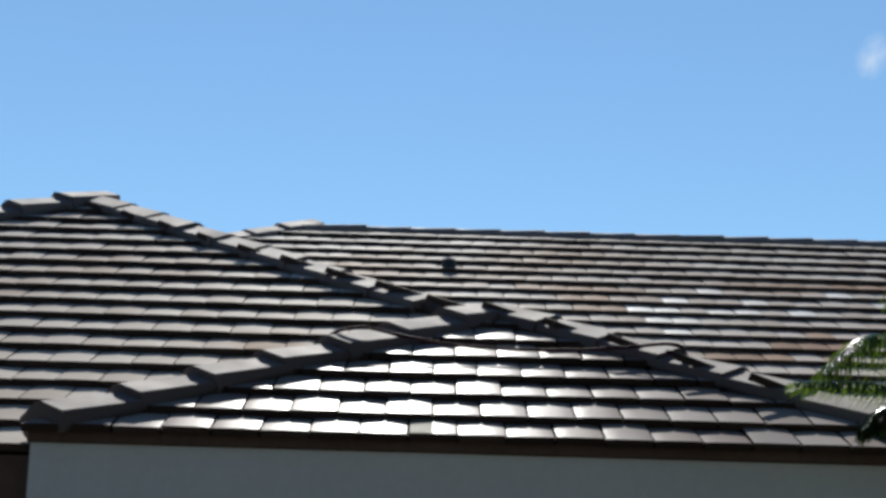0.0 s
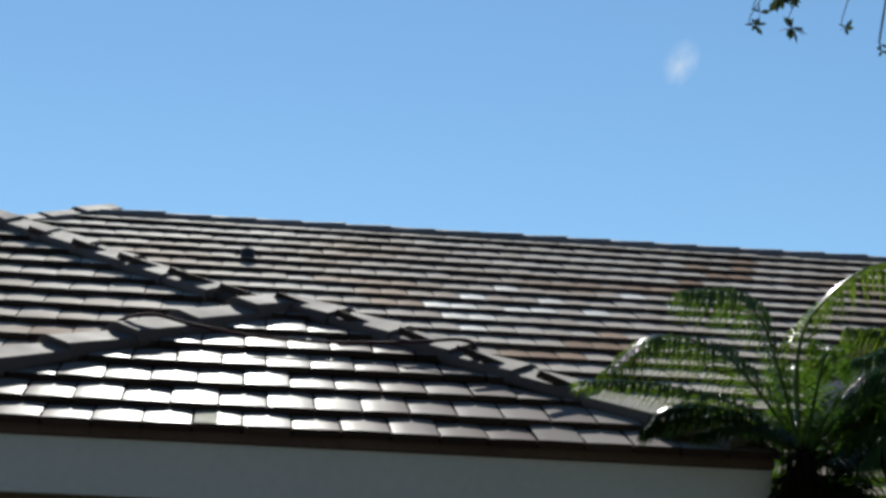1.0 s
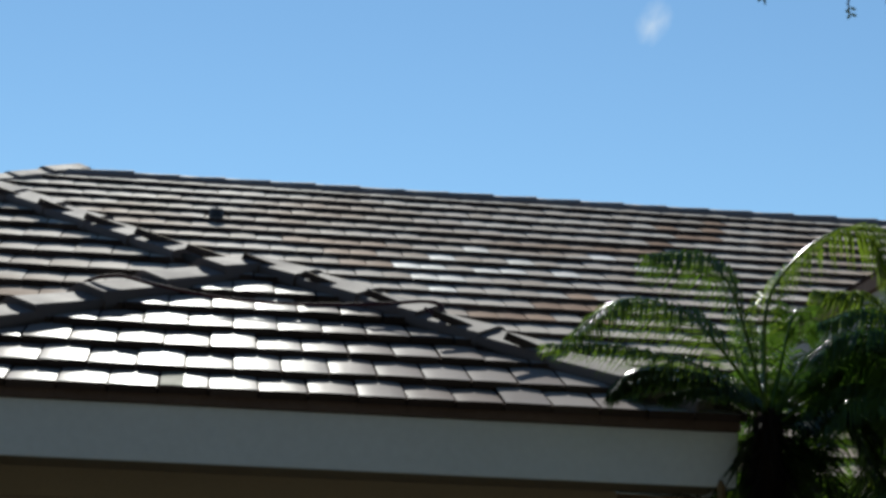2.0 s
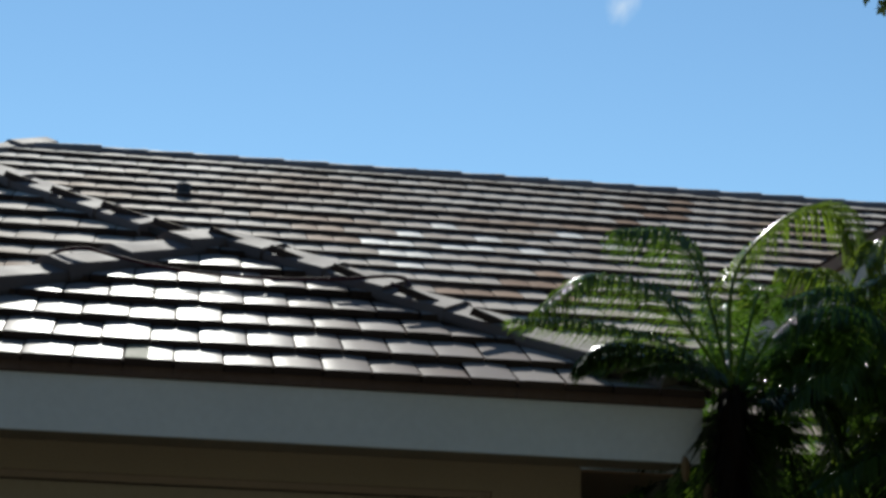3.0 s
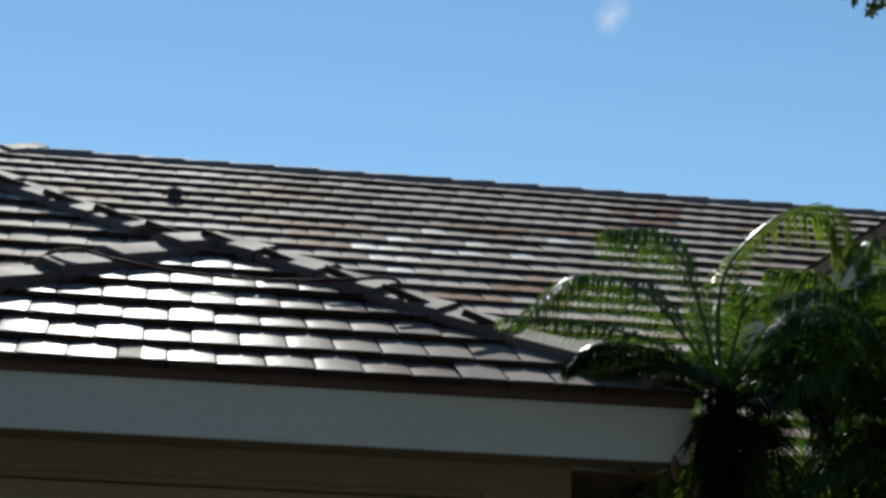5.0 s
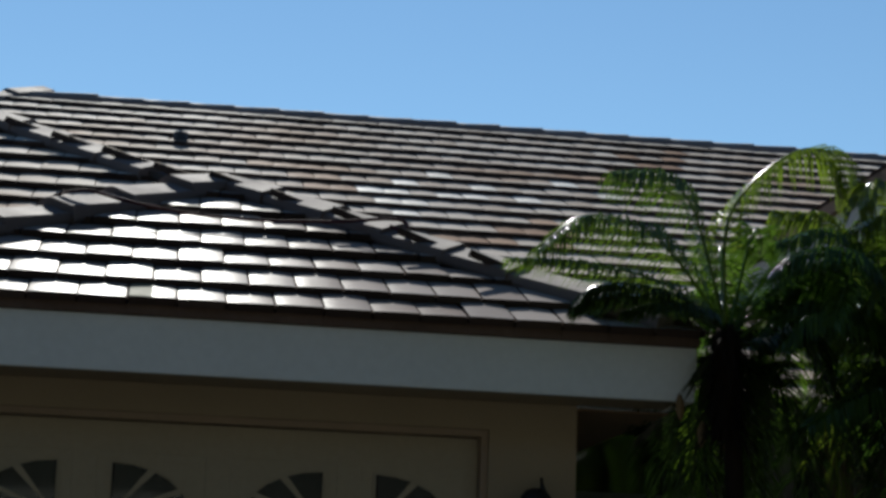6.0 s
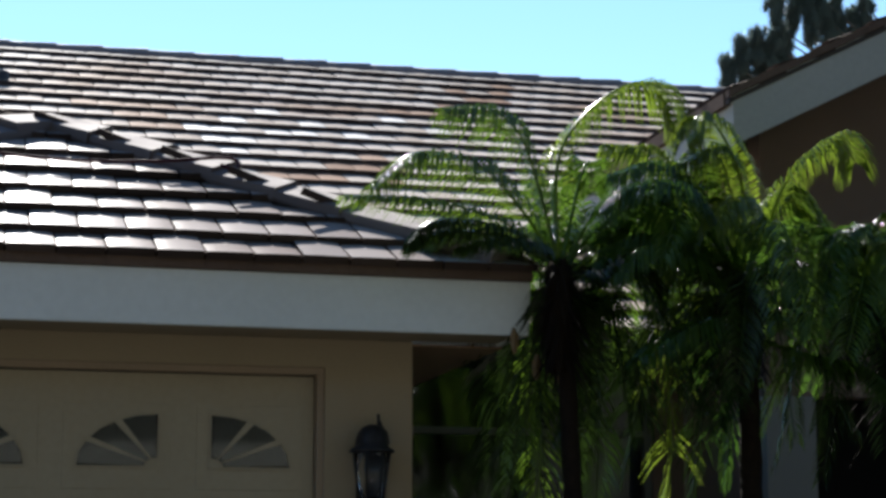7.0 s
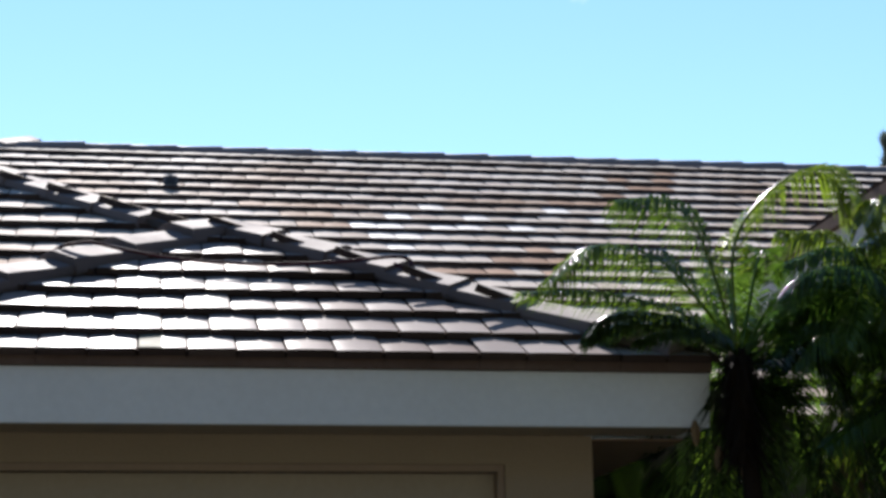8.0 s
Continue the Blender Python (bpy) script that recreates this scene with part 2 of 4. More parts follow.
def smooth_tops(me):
    """Shades the cambered tops smoothly; butts and sides stay flat and show the brown edge, darkened for shade."""
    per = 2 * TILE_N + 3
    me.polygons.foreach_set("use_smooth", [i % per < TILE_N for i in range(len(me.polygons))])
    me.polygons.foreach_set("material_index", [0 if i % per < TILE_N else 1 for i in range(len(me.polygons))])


def tile_mesh(name, mat, *sizes):
    me = bpy.data.meshes.new(name)
    v, f = tile_verts(*sizes)
    me.from_pydata(v, [], f)
    me.materials.append(mat)
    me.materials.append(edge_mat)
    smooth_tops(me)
    return me


FAR_GAP = 0.0028
whole_tiles = {mat: [tile_mesh("roof_tile", mat, -TILE_W / 2 + gap + a, -TILE_W / 2 + gap + a, TILE_W / 2 - gap + b, TILE_W / 2 - gap + b, 0.42)
               for a, b in ((0, 0), (0.0015, 0), (0, -0.0015))] for mat, gap in ((tile_mat, GAP), (old_tile_mat, FAR_GAP), (bleached_mat, FAR_GAP), (rusty_mat, FAR_GAP))}


def lay_tiles(deck, origin, u, v, rows, bounds, first_joint, singles, rng, mat=None, stained=None, first_drop=0.0):
    """Courses of tiles on a plane. bounds(s): the ends of the course at s metres up the slope; singles(x, k): laid as a tile of its own."""
    mat = mat or old_tile_mat
    gap, loose = (GAP, 1.0) if mat is tile_mat else (FAR_GAP, 0.55)
    u, v = Vector(u), Vector(v)
    n = u.cross(v)
    base = Matrix((u, v, n)).transposed().to_4x4()
    far_v, far_f = [], []
    for k in range(rows):
        s = k * COURSE - (first_drop if k else first_drop * 0.43)
        lo0, hi0 = bounds(s)
        lo1, hi1 = bounds(s + 0.42)
        lo1, hi1 = min(lo1, hi1), max(lo1, hi1)
        joint = first_joint + (TILE_W / 2 if k % 2 else 0)
        i0 = math.floor((min(lo0, lo1) - joint) / TILE_W)
        i1 = math.ceil((max(hi0, hi1) - joint) / TILE_W)
        for i in range(i0, i1):
            a, b = joint + i * TILE_W, joint + (i + 1) * TILE_W
            l0, r0 = max(a, lo0), min(b, hi0)
            l1, r1 = max(a, lo1), min(b, hi1)
            if r0 - l0 < 0.02:
                continue
            if r1 - l1 < 0.004:
                mid = min(max((lo1 + hi1) / 2 if hi1 - lo1 < 0.01 else (l1 + r1) / 2, a), b)
                l1, r1 = mid - 0.002, mid + 0.002
            cx = (a + b) / 2
            lift = rng.uniform(-0.003, 0.003) * loose
            yaw = rng.uniform(-0.35, 0.35)
            tip = rng.uniform(-1.7, 1.7) * loose
            m = Matrix.Translation(Vector(origin) + u * cx + v * (s + rng.uniform(-0.004, 0.004)) + n * lift) @ base @ pose(0, 0, 0, tip, rng.uniform(-0.5, 0.5), yaw)
            whole = r0 - l0 > TILE_W - 0.001 and r1 - l1 > TILE_W - 0.001
            if singles(cx, k):
                skin = stained(cx, k, rng) or mat if stained else mat
                me = rng.choice(whole_tiles[skin]) if whole else tile_mesh("cut_roof_tile", skin, l0 - cx + gap, l1 - cx + gap, r0 - cx - gap, r1 - cx - gap, 0.42)
                ob = new("roof_tile", me)
                ob.matrix_world = m
                ob.parent = deck
            else:
                vv, ff = tile_verts(l0 - cx + gap, l1 - cx + gap, r0 - cx - gap, r1 - cx - gap, 0.42)
                at = len(far_v)
                far_v += [m @ Vector(p) for p in vv]
                far_f += [tuple(at + q for q in f) for f in ff]
    if far_v:
        me = bpy.data.meshes.new("far_roof_tiles")
        me.from_pydata([tuple(p) for p in far_v], [], far_f)
        me.materials.append(tile_stuff_mat)
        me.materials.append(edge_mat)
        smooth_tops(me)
        ob = new("far_roof_tiles", me)
        ob.parent = deck
        tagged(ob, kind="stuff")


def deck(name, points, label):
    """A roof's sheathing under its tiles."""
    low = 0.076 / CP
    ob = part(name, slab([(x, y, z - low) for x, y, z in points], 0.04), deck_mat)
    return tagged(ob, label, "roof", kind="structure")


def big_z(y):
    return EAVE + TP * (y - BIG_Y)


def main_z(y):
    return EAVE + MAIN_Z + TP * y


PEAK = (PEAK_X, PEAK_Y, big_z(PEAK_Y))
APEX = (APEX_X, APEX_Y, EAVE + TP * APEX_Y)
BIG_EAVE = 0.128
BIG_L = PEAK_X - (PEAK_Y - BIG_EAVE) / HIP_RUN
MAIN_EAVE = RIDGE_Y - 22 * COURSE * CP
MAIN_R = 13.0
RIDGE_Z = main_z(RIDGE_Y)
HIP_M = -1.40           # the main ridge's end

garage_roof = deck("roof_garage", [(XL + 0.1, 0.1, EAVE + 0.1 * TP), (XR - 0.1, 0.1, EAVE + 0.1 * TP), APEX], "brown grey flat concrete tile hip over the garage")
big_roof = deck("roof_front_hip", [(BIG_L, BIG_EAVE, big_z(BIG_EAVE)), (XR - (BIG_EAVE - BIG_Y) - 0.6, BIG_EAVE + 0.25, big_z(BIG_EAVE + 0.25)), (APEX_X - 0.25, APEX_Y + 0.25, big_z(APEX_Y + 0.25)), PEAK], "weathered brown grey tiled front hip of the house")
side_roof = deck("roof_side", [(XR - 0.1, 0.1, EAVE + 0.1 * TP), (XR - 0.1, VALLEY(XR - 0.1), EAVE + 0.1 * TP), (PEAK_X, (PEAK[2] - EAVE - MAIN_Z) / TP, PEAK[2]), PEAK, (APEX_X, APEX_Y, EAVE + TP * (XR - APEX_X))], "brown grey tiled side slope behind the garage hip")
main_roof = deck("roof_main", [(HIP_M - (RIDGE_Y - MAIN_EAVE), MAIN_EAVE, main_z(MAIN_EAVE)), (MAIN_R, MAIN_EAVE, main_z(MAIN_EAVE)), (MAIN_R, RIDGE_Y, RIDGE_Z), (HIP_M, RIDGE_Y, RIDGE_Z)], "long brown grey tiled main roof slope with reddish stains")
back_roof = deck("roof_back", [(HIP_M, RIDGE_Y, RIDGE_Z), (MAIN_R, RIDGE_Y, RIDGE_Z), (MAIN_R, RIDGE_Y + 7.5, RIDGE_Z - 7.5 * TP), (HIP_M - 7.5, RIDGE_Y + 7.5, RIDGE_Z - 7.5 * TP)], "brown grey back slope of the main roof")
left_roof = deck("roof_left", [(BIG_L, BIG_EAVE, big_z(BIG_EAVE)), PEAK, (PEAK_X, 9.5, PEAK[2]), (BIG_L, 9.5, big_z(BIG_EAVE))], "brown grey left slope of the house roof")

# ---- fascias, soffits, walls ----
FZ = EAVE - 0.077
FB = FZ - 0.276
eave_board = part("eave_board", boxes((XL + 0.006, XR - 0.006, 0.016, 0.05, FZ + 0.002, EAVE - 0.024), (XR - 0.05, XR - 0.008, 0.05, 2.6, FZ + 0.002, EAVE - 0.024)), eave_mat)
tagged(eave_board, "dark brown eave closures under the tiles", "trim", kind="structure")
for i in range(-2, 19):
    x0, x1 = max(-1.436 + 0.24 * i, XL + 0.004), min(-1.436 + 0.24 * (i + 1), XR - 0.004)
    if x1 - x0 > 0.03:
        part("eave_closure", boxes((x0 + 0.002, x1 - 0.002, 0.007, 0.015, FZ + 0.003, EAVE - 0.023), bevel=0.0015), eave_mat, eave_board)
bm = boxes((XL + 0.02, XR - 0.012, 0.03, 0.07, FB, FZ), (XR - 0.05, XR - 0.012, 0.072, 2.7, FB, FZ), bevel=0.004)
for v in bm.verts:
    if v.co.x > XR - 0.06 and v.co.z < FZ - 0.1:
        v.co.x -= 0.014      # the corner leans in towards its foot
fascia = part("fascia", bm, fascia_mat)
tagged(fascia, "white painted wooden fascia board along the garage eave", "trim", kind="structure")
big_fascia = part("fascia_front", boxes((BIG_L, XL - 0.005, BIG_EAVE + 0.02, BIG_EAVE + 0.06, big_z(BIG_EAVE) - 0.3, big_z(BIG_EAVE) - 0.035)), eave_mat)
tagged(big_fascia, "dark brown fascia board below the front hip", "trim", kind="structure")
WALL_Y, WALL_R, WALL_L = 0.495, 2.363, -1.33
DOOR_L, DOOR_R, DOOR_T = -0.869, 1.899, EAVE - 0.492
tagged(part("soffit_front", boxes((XL + 0.05, XR - 0.055, 0.072, WALL_Y, FB + 0.012, FB + 0.03)), stucco_mat), "tan painted soffit over the garage door", "soffit", kind="structure")
soffit = part("soffit", boxes((WALL_R, XR - 0.03, WALL_Y + 0.002, 3.28, FB - 0.012, FB - 0.003)), soffit_mat)
tagged(soffit, "brown wooden soffit boards under the garage eaves", "soffit", kind="structure")
for name, row in (("wall_garage_right", (DOOR_R, WALL_R, WALL_Y, WALL_Y + 0.2, 0, FB + 0.01)), ("wall_garage_left", (WALL_L, DOOR_L, WALL_Y, WALL_Y + 0.2, 0, FB + 0.01)), ("wall_garage_header", (DOOR_L, DOOR_R, WALL_Y, WALL_Y + 0.2, DOOR_T, FB + 0.01)),
                  ("wall_garage_side", (WALL_R - 0.2, WALL_R, WALL_Y + 0.2, 3.3, 0, FB + 0.01)), ("wall_garage_far_side", (WALL_L, WALL_L + 0.2, WALL_Y + 0.2, 3.3, 0, FB + 0.01))):
    tagged(part(name, boxes(row), stucco_mat), "tan stucco garage wall round the door", "wall", kind="structure")
trim = part("trim", boxes((DOOR_L, DOOR_L + 0.035, WALL_Y + 0.03, WALL_Y + 0.12, 0, DOOR_T - 0.036), (DOOR_R - 0.035, DOOR_R, WALL_Y + 0.03, WALL_Y + 0.12, 0, DOOR_T - 0.036), (DOOR_L, DOOR_R, WALL_Y + 0.03, WALL_Y + 0.12, DOOR_T - 0.035, DOOR_T)), trim_mat)
tagged(trim, "brown wooden door stop round the garage door", "trim", kind="structure")
garage_back = part("wall_inside", boxes((WALL_L + 0.2, WALL_R - 0.2, 3.0, 3.1, 0, FB)), unlit_mat)
tagged(garage_back, "dark back wall inside the garage", "wall", kind="structure")
ceiling = part("ceiling", boxes((WALL_L + 0.2, WALL_R - 0.2, WALL_Y + 0.2, 3.0, FB - 0.03, FB)), unlit_mat)
tagged(ceiling, "dark garage ceiling", "ceiling", kind="structure")

HOUSE_Y = 3.3
house_wall = part("wall_house", boxes((WALL_R, 2.75, HOUSE_Y, HOUSE_Y + 0.2, 0, FB + 0.1), (4.72, 4.95, HOUSE_Y, HOUSE_Y + 0.2, 0, FB + 0.36), (2.75, 4.72, HOUSE_Y, HOUSE_Y + 0.2, 0, EAVE - 1.78), (2.75, 4.72, HOUSE_Y, HOUSE_Y + 0.2, FB + 0.335, FB + 0.36), (BIG_L + 0.5, WALL_L, 0.75, 0.95, 0, FB), (BIG_L + 0.5, BIG_L + 0.7, 0.95, 9, 0, FB)), wing_mat)
tagged(house_wall, "brown stucco house wall beside the garage", "wall", kind="structure")
# widened to the right: its dark panes stand in for wall in shade
window = tagged(empty("window_1", (3.42, HOUSE_Y, EAVE - 1.78)), "window with a white rail beside the garage, dark glass widened over shaded wall", "window", kind="structure")
part("window_frame", boxes((-0.67, -0.62, 0.03, 0.1, 0, 1.76), (1.25, 1.30, 0.03, 0.1, 0, 1.76), (-0.62, 1.25, 0.03, 0.1, 0, 0.05), (-0.62, 1.25, 0.03, 0.1, 1.71, 1.76), (-0.62, 1.25, 0.02, 0.1, 1.175, 1.222)), olive_mat, window)
part("pane", boxes((-0.62, 1.25, 0.06, 0.066, 0.05, 1.175)), glass_mat, window)
part("pane", boxes((-0.62, 1.25, 0.06, 0.066, 1.222, 1.71)), glass_mat, window)
part("backing", boxes((-0.67, 1.30, 0.25, 0.27, 0, 1.76)), unlit_mat, window)

# the entry wing with its gable
WX, WY, WZ, WS = 4.64, 1.6, EAVE + 1.448, 0.4986
W_RIDGE = WX + 3.2
W_TOP = WZ + WS * 3.2
W_BACK = lambda z: (z - EAVE - MAIN_Z) / TP
wing_roof = part("roof_wing", slab([(WX, WY, WZ - 0.06), (W_RIDGE, WY, W_TOP - 0.06), (W_RIDGE, W_BACK(W_TOP), W_TOP - 0.06), (WX, W_BACK(WZ), WZ - 0.06)], 0.03), deck_mat)
tagged(wing_roof, "brown tiled gable roof of the entry wing", "roof", kind="structure")
wing_roof_r = part("roof_wing_right", slab([(W_RIDGE, WY, W_TOP - 0.06), (W_RIDGE + 3.2, WY, WZ - 0.06), (W_RIDGE + 3.2, W_BACK(WZ), WZ - 0.06), (W_RIDGE, W_BACK(W_TOP), W_TOP - 0.06)], 0.03), deck_mat)
tagged(wing_roof_r, "brown tiled far slope of the entry wing", "roof", kind="structure")


def rake_board(bm, y0, y1, x0, x1, drop0, drop1):
    z = lambda x: WZ + WS * (x - WX)
    p = [(x0, z(x0) - drop0), (x1, z(x1) - drop0), (x1, z(x1) - drop1), (x0, z(x0) - drop1)]
    a = [bm.verts.new((x, y0, zz)) for x, zz in p]
    b = [bm.verts.new((x, y1, zz)) for x, zz in p]
    bm.faces.new(a[::-1])
    bm.faces.new(b)
    for i in range(4):
        j = (i + 1) % 4
        bm.faces.new((a[i], a[j], b[j], b[i]))
    bmesh.ops.recalc_face_normals(bm, faces=bm.faces)


bm = bmesh.new()
rake_board(bm, WY + 0.005, WY + 0.045, WX + 0.03, W_RIDGE, 0.053, 0.37)
tagged(part("fascia_wing", bm, wing_paint), "white rake board of the entry gable, its colour greyed for deeper shade", "trim", kind="structure")
tagged(part("fascia_wing_side", boxes((WX + 0.03, WX + 0.07, WY + 0.047, W_BACK(WZ) - 0.1, WZ - 0.365, WZ - 0.095)), wing_paint), "white eave board along the side of the entry wing, its colour greyed for shade", "trim", kind="structure")
tagged(part("eave_board_wing_side", boxes((WX - 0.01, WX + 0.068, WY + 0.062, W_BACK(WZ) - 0.1, WZ - 0.093, WZ - 0.01)), eave_mat), "dark brown tile edge along the side eave of the entry wing", "trim", kind="structure")
bm = bmesh.new()
rake_board(bm, WY - 0.01, WY + 0.06, WX, W_RIDGE, 0.0, 0.05)
tagged(part("eave_board_wing", bm, eave_mat), "dark brown tile edge along the entry gable", "trim", kind="structure")
bm = bmesh.new()
rake_board(bm, WY + 0.046, WY + 0.45, WX + 0.071, W_RIDGE, 0.30, 0.33)
tagged(part("soffit_wing", bm, soffit_mat), "brown soffit under the entry gable", "soffit", kind="structure")
WW = WX + 0.39
bm = boxes((WW, WW + 0.34, WY + 0.45, WY + 0.65, 0, EAVE - 0.42), (WW + 1.6, W_RIDGE + 3.0, WY + 0.45, WY + 0.65, 0, EAVE - 0.42))
tagged(part("wall_wing_pillar", bm, grey_wall_mat), "pale grey stucco pillar beside the dark entry", "wall", kind="structure")
bm = bmesh.new()
z_in = lambda x: WZ + WS * (x - WX) - 0.33
pts = [(WW, EAVE - 0.418), (W_RIDGE, EAVE - 0.418), (W_RIDGE, z_in(W_RIDGE)), (WW, z_in(WW))]
a = [bm.verts.new((x, WY + 0.452, z)) for x, z in pts]
b = [bm.verts.new((x, WY + 0.65, z)) for x, z in pts]
bm.faces.new(a)
bm.faces.new(b[::-1])
for i in range(4):
    j = (i + 1) % 4
    bm.faces.new((a[i], b[i], b[j], a[j]))
bmesh.ops.recalc_face_normals(bm, faces=bm.faces)
tagged(part("wall_wing", bm, wing_mat), "shaded brown stucco gable wall over the entry", "wall", kind="structure")
tagged(part("wall_wing_side", boxes((WW, WW + 0.2, WY + 0.652, 5.4, 0, WZ - 0.36)), wing_mat), "brown stucco side wall of the entry wing", "wall", kind="structure")
tagged(part("wall_entry", boxes((WW + 0.2, W_RIDGE + 3, WY + 2.2, WY + 2.3, 0, 3.2)), unlit_mat), "recessed entry wall coloured near black for its shade", "wall", kind="structure")

# ---- ground ----
tagged(part("ground", boxes((-600, 600, -600, 900, -0.3, -0.02)), grass_mat), "dry lawn spreading round the house", "ground", kind="structure")
tagged(part("driveway", boxes((-1.9, 2.9, -14, WALL_Y + 0.1, -0.2, 0.0)), concrete_mat), "brown grey paved driveway before the garage", "driveway", kind="structure")

# unseen wall added to cut the sky light on the house front
tagged(part("wall_across", boxes((-26, 26, -21.4, -21, -0.1, 11.0), (-26.4, -26, -21, 2, -0.1, 9.0), (26, 26.4, -21, 2, -0.1, 9.0)), blocker_mat), "added unseen dark wall round the yard that blocks low sky light", "hedge", kind="structure")

# added out of view: a paler strip for the lower door panes to mirror
tagged(part("wall_opposite", boxes((-4.0, 7.0, -20.99, -20.8, -0.1, 3.55)), olive_mat), "added unseen olive grey wall for the garage door panes to mirror", "wall", kind="structure")

# ---- garage door ----
door = tagged(empty("garage_door", ((DOOR_L + DOOR_R) / 2, WALL_Y + 0.10, 0)), "tan sectional garage door with sunburst windows, closed", "garage door")
DW = (DOOR_R - DOOR_L) / 2 - 0.037
SECTS = (0.0, 0.57, 1.14, 1.73, DOOR_T - 0.036)
ARCH = ((-0.674, 1), (0.674, 1))


def lunette(x0, z0, side, a0, a1, r0, w, h, y0, y1):
    """One pane of a sunburst: a sector of a quarter ellipse; side -1 opens to the left."""
    bm = bmesh.new()
    n = 6
    rings = []
    for y in (y0, y1):
        outer = [bm.verts.new((x0 + side * w * math.cos(a0 + (a1 - a0) * k / n), y, z0 + h * math.sin(a0 + (a1 - a0) * k / n))) for k in range(n + 1)]
        inner = [bm.verts.new((x0 + side * w * r0 * math.cos(a0 + (a1 - a0) * k / n), y, z0 + h * r0 * math.sin(a0 + (a1 - a0) * k / n))) for k in range(n + 1)]
        rings.append((outer, inner))
    (o0, i0), (o1, i1) = rings
    for k in range(n):
        bm.faces.new((o0[k], o0[k + 1], i0[k + 1], i0[k]))
        bm.faces.new((o1[k], i1[k], i1[k + 1], o1[k + 1]))
        bm.faces.new((o0[k], o1[k], o1[k + 1], o0[k + 1]))
        bm.faces.new((i0[k], i0[k + 1], i1[k + 1], i1[k]))
    bm.faces.new((o0[0], i0[0], i1[0], o1[0]))
    bm.faces.new((o0[n], o1[n], i1[n], i0[n]))
    bmesh.ops.recalc_face_normals(bm, faces=bm.faces)
    return bm


for k in range(4):
    z0, z1 = SECTS[k] + 0.003, SECTS[k + 1] - 0.003
    section = part("door_section", boxes((-DW, DW, 0.012, 0.05, z0, z1), bevel=0.003), door_mat, door)
    for cx in (-1.011, -0.337, 0.337, 1.011):
        if k < 3:
            part("raised_panel", boxes((cx - 0.27, cx + 0.27, 0.0, 0.02, z0 + 0.10, z1 - 0.10), bevel=0.008), door_mat, section)
        else:
            part("raised_panel", boxes((cx - 0.275, cx + 0.275, 0.0085, 0.02, z0 + 0.09, z1 - 0.16), bevel=0.0025), door_mat, section)
WIN_Z = EAVE - 1.008
for ax, _ in ARCH:
    for side in (-1, 1):
        win = part("sunburst_window", lunette(ax + side * 0.125, WIN_Z - 0.012, side, 0.0, math.pi / 2, 0.0, 0.43, 0.285, -0.004, 0.011), door_mat, door)
        # black sheet on the solid door in place of the unlit garage
        part("backing", lunette(ax + side * 0.138, WIN_Z, side, 0.0, math.pi / 2, 0.16, 0.405, 0.262, -0.006, -0.0045), unlit_mat, win)
        for a in (30, 60):
            bm = lunette(ax + side * 0.138, WIN_Z, side, radians(a - 3), radians(a + 3), 0.15, 0.408, 0.265, -0.016, -0.0065)
            part("muntin", bm, door_mat, win)
        for a0, a1 in ((2, 27), (33, 57), (63, 88)):
            part("pane", lunette(ax + side * 0.138, WIN_Z, side, radians(a0), radians(a1), 0.18, 0.40, 0.258, -0.011, -0.008), glass_mat, win)
for ob in door.children_recursive:
    if ob.name.startswith("pane"):
        ob.visible_shadow = False

# ---- wall lantern ----
lantern = tagged(empty("wall_lantern", (2.115, WALL_Y, EAVE - 0.927)), "black metal coach lantern with glass panes on the stucco", "lantern")
LY = -0.16


def turned(profile, cy, sides=16):
    """A body of revolution about a vertical axis; profile: radius and height."""
    bm = bmesh.new()
    rings = [[bm.verts.new((r * math.cos(2 * math.pi * k / sides), cy + r * math.sin(2 * math.pi * k / sides), z)) for k in range(sides)] for r, z in profile]
    for a, b in zip(rings, rings[1:]):
        for k in range(sides):
            bm.faces.new((a[k], a[(k + 1) % sides], b[(k + 1) % sides], b[k]))
    bm.faces.new(rings[0][::-1])
    bm.faces.new(rings[-1])
    bmesh.ops.recalc_face_normals(bm, faces=bm.faces)
    for f in bm.faces:
        f.smooth = len(f.verts) == 4
    return bm


part("cap", turned([(0.118, -0.012), (0.118, 0.0), (0.088, 0.016), (0.084, 0.05), (0.07, 0.09), (0.05, 0.115), (0.02, 0.13)], LY), black_metal, lantern)
bm = bmesh.new()
tube(bm, curve_points([(0.075, LY, 0.03), (0.062, LY, 0.09), (0.04, LY, 0.13), (0.032, LY, 0.185)], 5), [0.02] * 6 + [0.014] * 6 + [0.009] * 4, 8)
part("finial", bm, black_metal, lantern, "crooked black finial")
part("glass", turned([(0.055, -0.27), (0.088, -0.014)], LY, 6), frost_mat, lantern, "pale glass panes")
for k in range(6):
    a = math.pi / 3 * k
    bm = bmesh.new()
    tube(bm, [(0.06 * math.cos(a), LY + 0.06 * math.sin(a), -0.275), (0.094 * math.cos(a), LY + 0.094 * math.sin(a), -0.01)], 0.007, 6)
    part("bar", bm, black_metal, lantern)
part("base", turned([(0.012, -0.36), (0.025, -0.33), (0.05, -0.30), (0.068, -0.285), (0.066, -0.27)], LY), black_metal, lantern)
part("backplate", boxes((-0.05, 0.05, -0.02, 0.0, -0.33, -0.05), bevel=0.006), black_metal, lantern)
bm = bmesh.new()
tube(bm, curve_points([(0, -0.015, -0.25), (0, -0.07, -0.36), (0, LY + 0.02, -0.37), (0, LY, -0.33)], 5), 0.01, 8)
part("arm", bm, black_metal, lantern)

